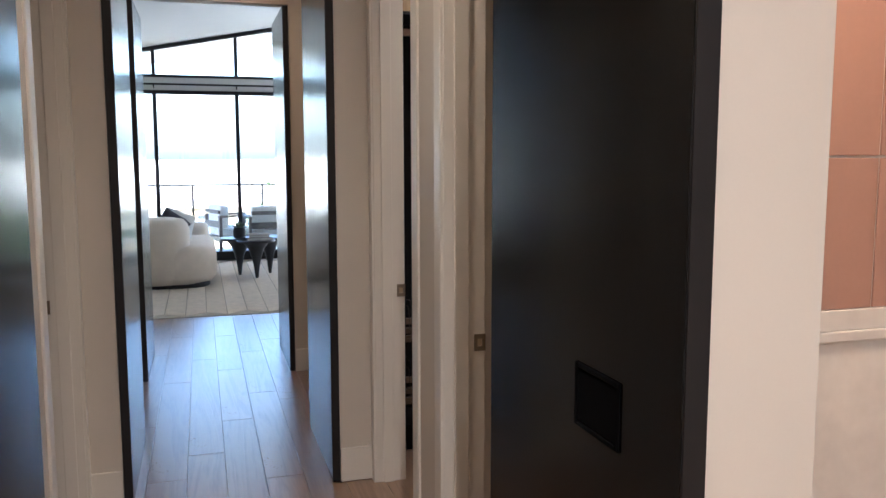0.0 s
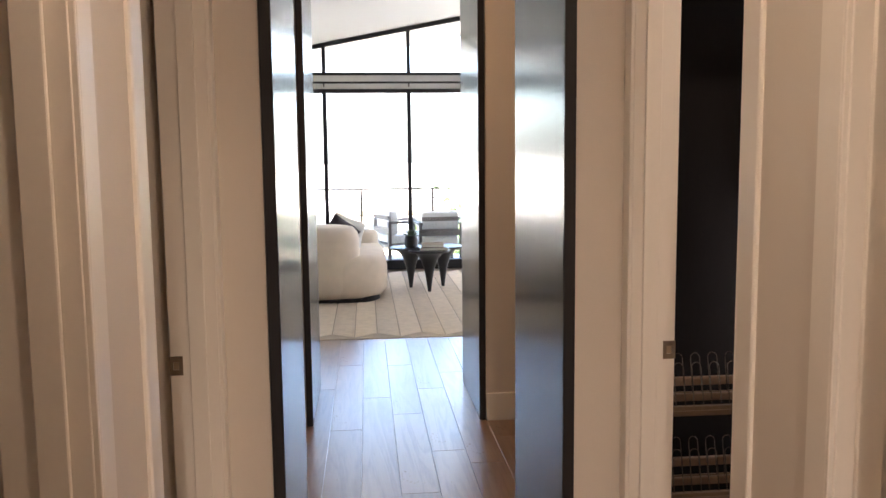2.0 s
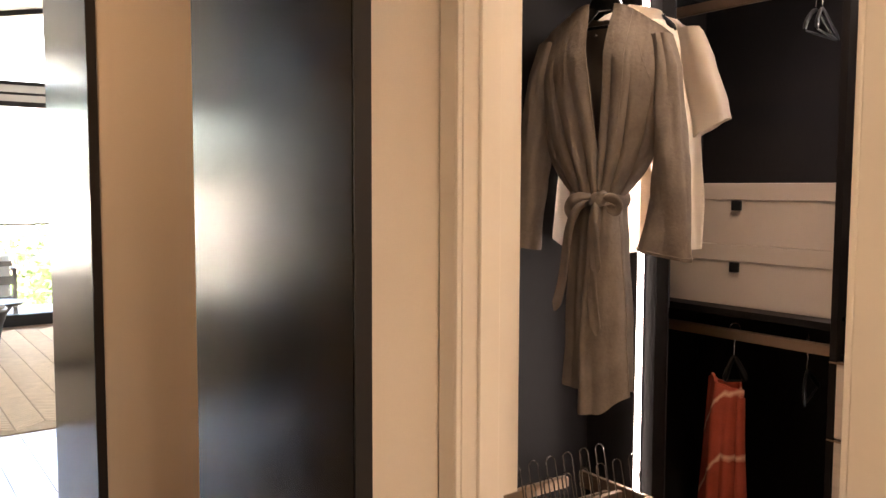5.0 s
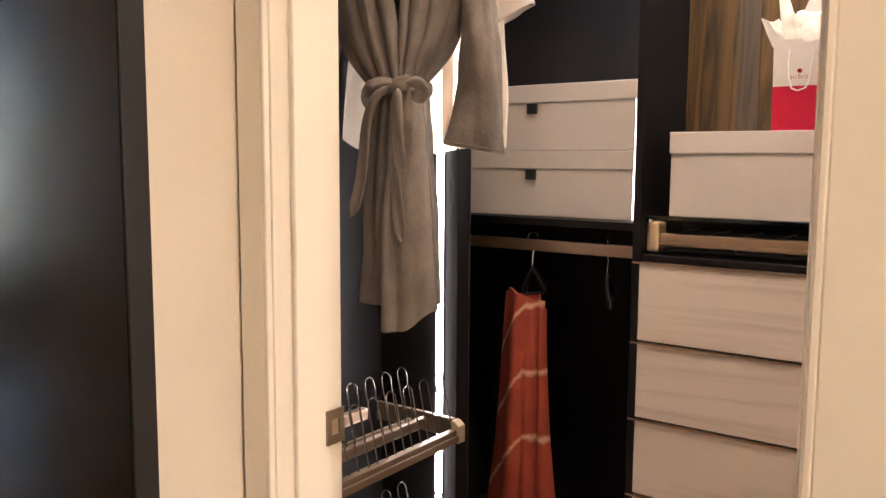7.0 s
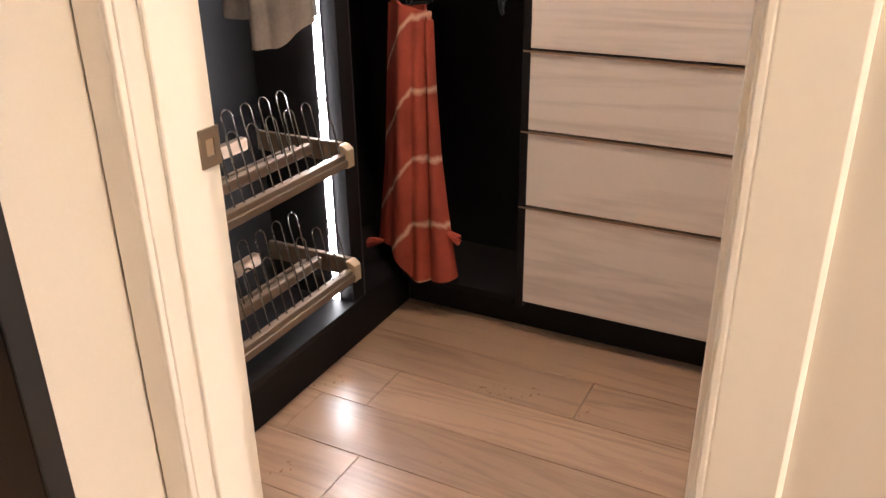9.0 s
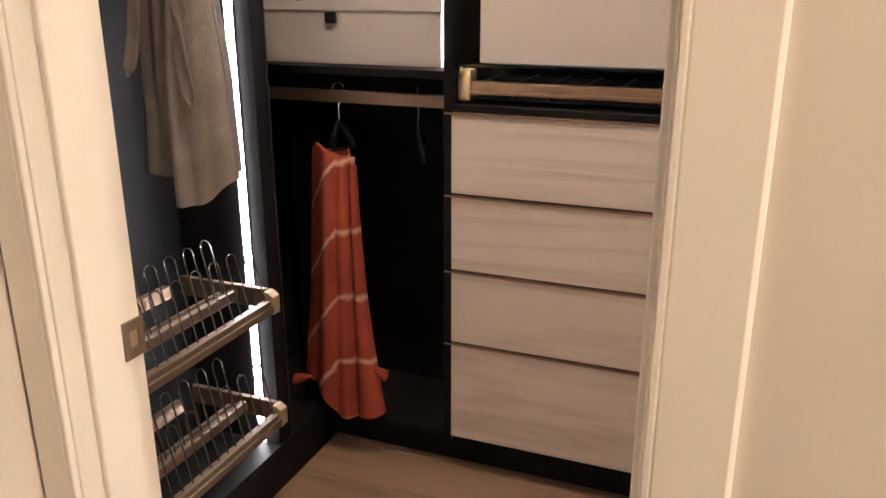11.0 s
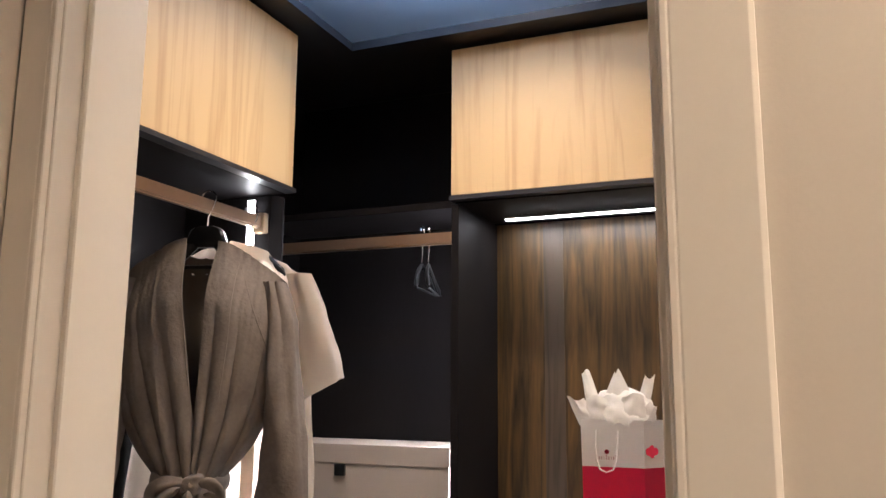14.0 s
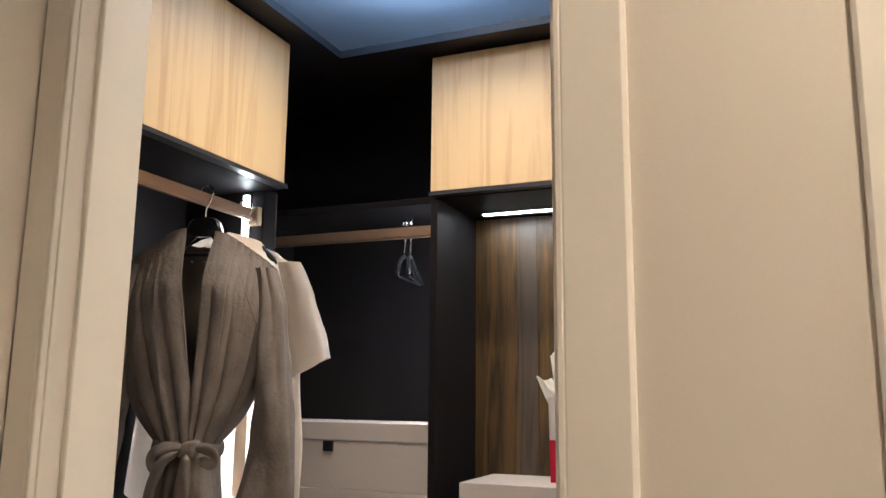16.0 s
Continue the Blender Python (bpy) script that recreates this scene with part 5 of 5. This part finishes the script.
pot = thing("potted_plant", (0.55, 10.43, 0.507), "small succulent in a black pot on the table", "plant")
part("pot", lathe(bmesh.new(), ((0.062, 0.508), (0.078, 0.52), (0.082, 0.60), (0.070, 0.645), (0.066, 0.648), (0.062, 0.62)), 0.55, 10.43, 28), BLACK_TABLE, pot, smooth=True)
rp = random.Random(3)
for k in range(16):
    bm = bmesh.new()
    az, el, ln = 2.4 * k, radians(8 + 4.2 * k), 0.125 - 0.002 * k
    d = Vector((math.cos(az) * math.cos(el), math.sin(az) * math.cos(el), math.sin(el)))
    c = Vector((0.55, 10.43, 0.635))
    sweep(bm, [c, c + d * ln * 0.4, c + d * ln * 0.75, c + d * ln], [0.008, 0.021, 0.017, 0.002], 7, flat=0.4)
    part("leaf", bm, SUCCULENT, pot, smooth=True)

# ---- balcony ----
structure("balcony_floor", box(-4.4, 5.4, 12.46, 14.2, -0.25, -0.02), DECK, "pale stone balcony floor", "floor")


def lounge_chair(x, y, turn, label):
    """A low grey timber armchair with white cushions."""
    t = thing("lounge_chair", (0, 0, 0), label, "chair", "outdoor lounge chairs")
    W, D = 0.66, 0.72
    for sx in (-1, 1):
        x0, x1 = sorted((sx * W / 2, sx * (W / 2 - 0.045)))
        part("front_leg", box(x0, x1, D / 2 - 0.05, D / 2, 0, 0.60, 0.004), GREY_WOOD, t)
        part("back_leg", box(x0, x1, -D / 2, -D / 2 + 0.05, 0, 0.60, 0.004), GREY_WOOD, t)
        part("arm", box(x0 - 0.01, x1 + 0.01, -D / 2, D / 2, 0.60, 0.635, 0.005), GREY_WOOD, t)
        part("side_rail", box(x0, x1, -D / 2 + 0.05, D / 2 - 0.05, 0.22, 0.29, 0.004), GREY_WOOD, t)
    for z0, z1 in ((0.22, 0.29), (0.44, 0.54), (0.66, 0.72)):
        part("back_slat", box(-W / 2 + 0.045, W / 2 - 0.045, -D / 2, -D / 2 + 0.035, z0, z1, 0.004), GREY_WOOD, t)
    part("front_rail", box(-W / 2 + 0.045, W / 2 - 0.045, D / 2 - 0.04, D / 2, 0.22, 0.29, 0.004), GREY_WOOD, t)
    part("seat_cushion", box(-W / 2 + 0.05, W / 2 - 0.05, -D / 2 + 0.06, D / 2, 0.29, 0.43, 0.04, 3), CUSHION, t, "white seat cushion", smooth=True)
    part("back_cushion", box(-W / 2 + 0.05, W / 2 - 0.05, -D / 2 + 0.04, -D / 2 + 0.19, 0.43, 0.80, 0.05, 3), CUSHION, t, "white back cushion", smooth=True)
    t.matrix_basis = pose(x, y, -0.02, 0, 0, turn)
    return t


lounge_chair(1.09, 13.15, 6, "grey timber lounge chair with white cushions on the balcony")
lounge_chair(0.58, 13.55, -70, "grey timber lounge chair turned sideways on the balcony")

rl = thing("balcony_railing", (0.5, 14.05, -0.02), "dark metal balcony railing with thin level cables", "railing")
part("top_rail", box(-4.4, 5.4, 14.03, 14.075, 1.07, 1.10, 0.004), BLACK_METAL, rl)
for k in range(9):
    x = -0.05 + 1.16 * (k - 3)
    part("post", box(x - 0.018, x + 0.018, 14.035, 14.07, -0.02, 1.07), BLACK_METAL, rl)
for k in range(7):
    z = 0.12 + 0.135 * k
    part("cable", sweep(bmesh.new(), [(-4.4, 14.05, z), (5.4, 14.05, z)], 0.005, 6), BLACK_METAL, rl)

# ---- distance ----
bm = bmesh.new()
bmesh.ops.create_grid(bm, x_segments=1, y_segments=1, size=2500)
for v in bm.verts:
    v.co.z = -6.0
structure("ground", bm, GROUND, "pale dry valley ground reaching the horizon", "ground")
bx_house = [(-8, 42, 13, 9, -6.0, 5.3, STUCCO_W), (3.5, 48, 12, 9, -6.0, 5.0, STUCCO), (-22, 58, 14, 10, -6.0, 5.4, STUCCO), (18, 55, 15, 10, -6.0, 5.6, STUCCO_W)]
for hx, hy, w, d, z, h, mt in bx_house:
    t = thing("house", (hx, hy, z), "low flat-roofed pale house in the valley", "house", "houses in the valley")
    part("wall", box(hx - w / 2, hx + w / 2, hy - d / 2, hy + d / 2, z, z + h), mt, t)
    part("roof", box(hx - w / 2 - 0.5, hx + w / 2 + 0.5, hy - d / 2 - 0.5, hy + d / 2 + 0.5, z + h, z + h + 0.35), ROOF, t)
    for k in range(12):
        x, zs = hx - w / 2 + w * (k % 6 + 0.5) / 6, z + (0.9 if k < 6 else 3.2)
        wn = part("window", box(x - 0.7, x + 0.7, hy - d / 2 - 0.06, hy - d / 2 + 0.02, zs, zs + 1.45), TRIM, t)
        part("pane", box(x - 0.62, x + 0.62, hy - d / 2 - 0.07, hy - d / 2 - 0.055, zs + 0.08, zs + 1.37), FAR_GLASS, wn)


def tree(x, y, z, h, seed):
    """Tapered trunk, limbs, and a loose crown of leaf clumps."""
    r = random.Random(seed)
    t = thing("tree", (x, y, z), "leafy green tree beyond the balcony", "tree", "trees in the valley")
    bm = bmesh.new()
    sweep(bm, [(x, y, z), (x + 0.1, y, z + h * 0.3), (x + 0.05, y + 0.1, z + h * 0.6)], [0.18, 0.13, 0.07], 9)
    ends = []
    for k in range(7):
        a = 2.4 * k
        e = Vector((x + h * 0.22 * math.cos(a), y + h * 0.22 * math.sin(a), z + h * (0.6 + 0.05 * k)))
        sweep(bm, [(x + 0.05, y, z + h * (0.3 + 0.04 * k)), tuple(e.lerp(Vector((x, y, z + h * 0.5)), 0.4)), tuple(e)], [0.06, 0.04, 0.015], 6)
        ends.append(e)
    part("trunk", bm, GREY_WOOD, t)
    vs, fs = [], []
    for k in range(2600):
        e = ends[k % 7]
        p = e + Vector((r.gauss(0, 0.11 * h), r.gauss(0, 0.11 * h), r.gauss(0, 0.085 * h)))
        a, b = Vector((r.gauss(0, 1), r.gauss(0, 1), r.gauss(0, 1))).normalized(), Vector((r.gauss(0, 1), r.gauss(0, 1), r.gauss(0, 1))).normalized()
        s = 0.10 + 0.08 * r.random()
        n0 = len(vs)
        vs += [p - a * s, p + b * s * 0.5, p + a * s, p - b * s * 0.5]
        fs.append((n0, n0 + 1, n0 + 2, n0 + 3))
    me = bpy.data.meshes.new("crown")
    me.from_pydata(vs, [], fs)
    me.materials.append(LEAVES)
    finish("crown", me, t, "", False, 30)


for i, (x, y, h) in enumerate(((9.5, 24, 6.6), (14, 27, 7.0), (-9.5, 24, 6.4), (-14, 28, 7.0), (-4.6, 33, 4.6), (6.2, 35, 4.4), (4.0, 26, 6.2))):
    tree(x, y, -6.0, h, i)

# ---- oak planks ----
floor = tagged(new("floor"), "brushed oak plank floor with a satin sheen", "floor", "", "structure")
PW = 0.184
X_OFF = -0.025
rf = random.Random(11)
meshes = {}


def plank_mesh(length):
    key = round(length, 2)
    if key not in meshes:
        b = box(-PW / 2 + 0.0008, PW / 2 - 0.0008, 0.0008, key - 0.0008, -0.014, 0.0, 0.0012, 1)
        me = bpy.data.meshes.new("plank")
        b.to_mesh(me)
        b.free()
        me.materials.append(OAK)
        meshes[key] = me
    return meshes[key]


far_v, far_f = [], []
count = 0
for row in range(-22, 28):
    xc = X_OFF + PW * (row + 0.5)
    y = -2.7 + rf.random() * 0.8 - 1.0
    while y < 12.25:
        ln = rf.choice((1.2, 1.5, 1.8, 2.1))
        y0, y1 = max(y, -2.68), min(y + ln, 12.25)
        near = (-0.6 < xc < 1.1 and -0.6 < y1 and y0 < 9) or (0.9 < xc < 2.3 and 2.0 < y1 and y0 < 3.9)
        if y1 - y0 > 0.15:
            if near and count < 300:
                ob = new("plank", plank_mesh(y1 - y0))
                ob.parent = floor
                ob.location = (xc, y0, 0)
                count += 1
            else:
                n0 = len(far_v)
                a, b = xc - PW / 2 + 0.0008, xc + PW / 2 - 0.0008
                far_v += [(a, y0 + 0.0008, 0), (b, y0 + 0.0008, 0), (b, y1 - 0.0008, 0), (a, y1 - 0.0008, 0), (a, y0 + 0.0008, -0.012), (b, y0 + 0.0008, -0.012), (b, y1 - 0.0008, -0.012), (a, y1 - 0.0008, -0.012)]
                far_f += [(n0, n0 + 1, n0 + 2, n0 + 3), (n0, n0 + 4, n0 + 5, n0 + 1), (n0 + 1, n0 + 5, n0 + 6, n0 + 2), (n0 + 2, n0 + 6, n0 + 7, n0 + 3), (n0 + 3, n0 + 7, n0 + 4, n0)]
        y += ln
me = bpy.data.meshes.new("outer_planks")
me.from_pydata(far_v, [], far_f)
me.materials.append(OAK)
outer = new("outer_planks", me)
outer.parent = floor
tagged(outer, kind="stuff")
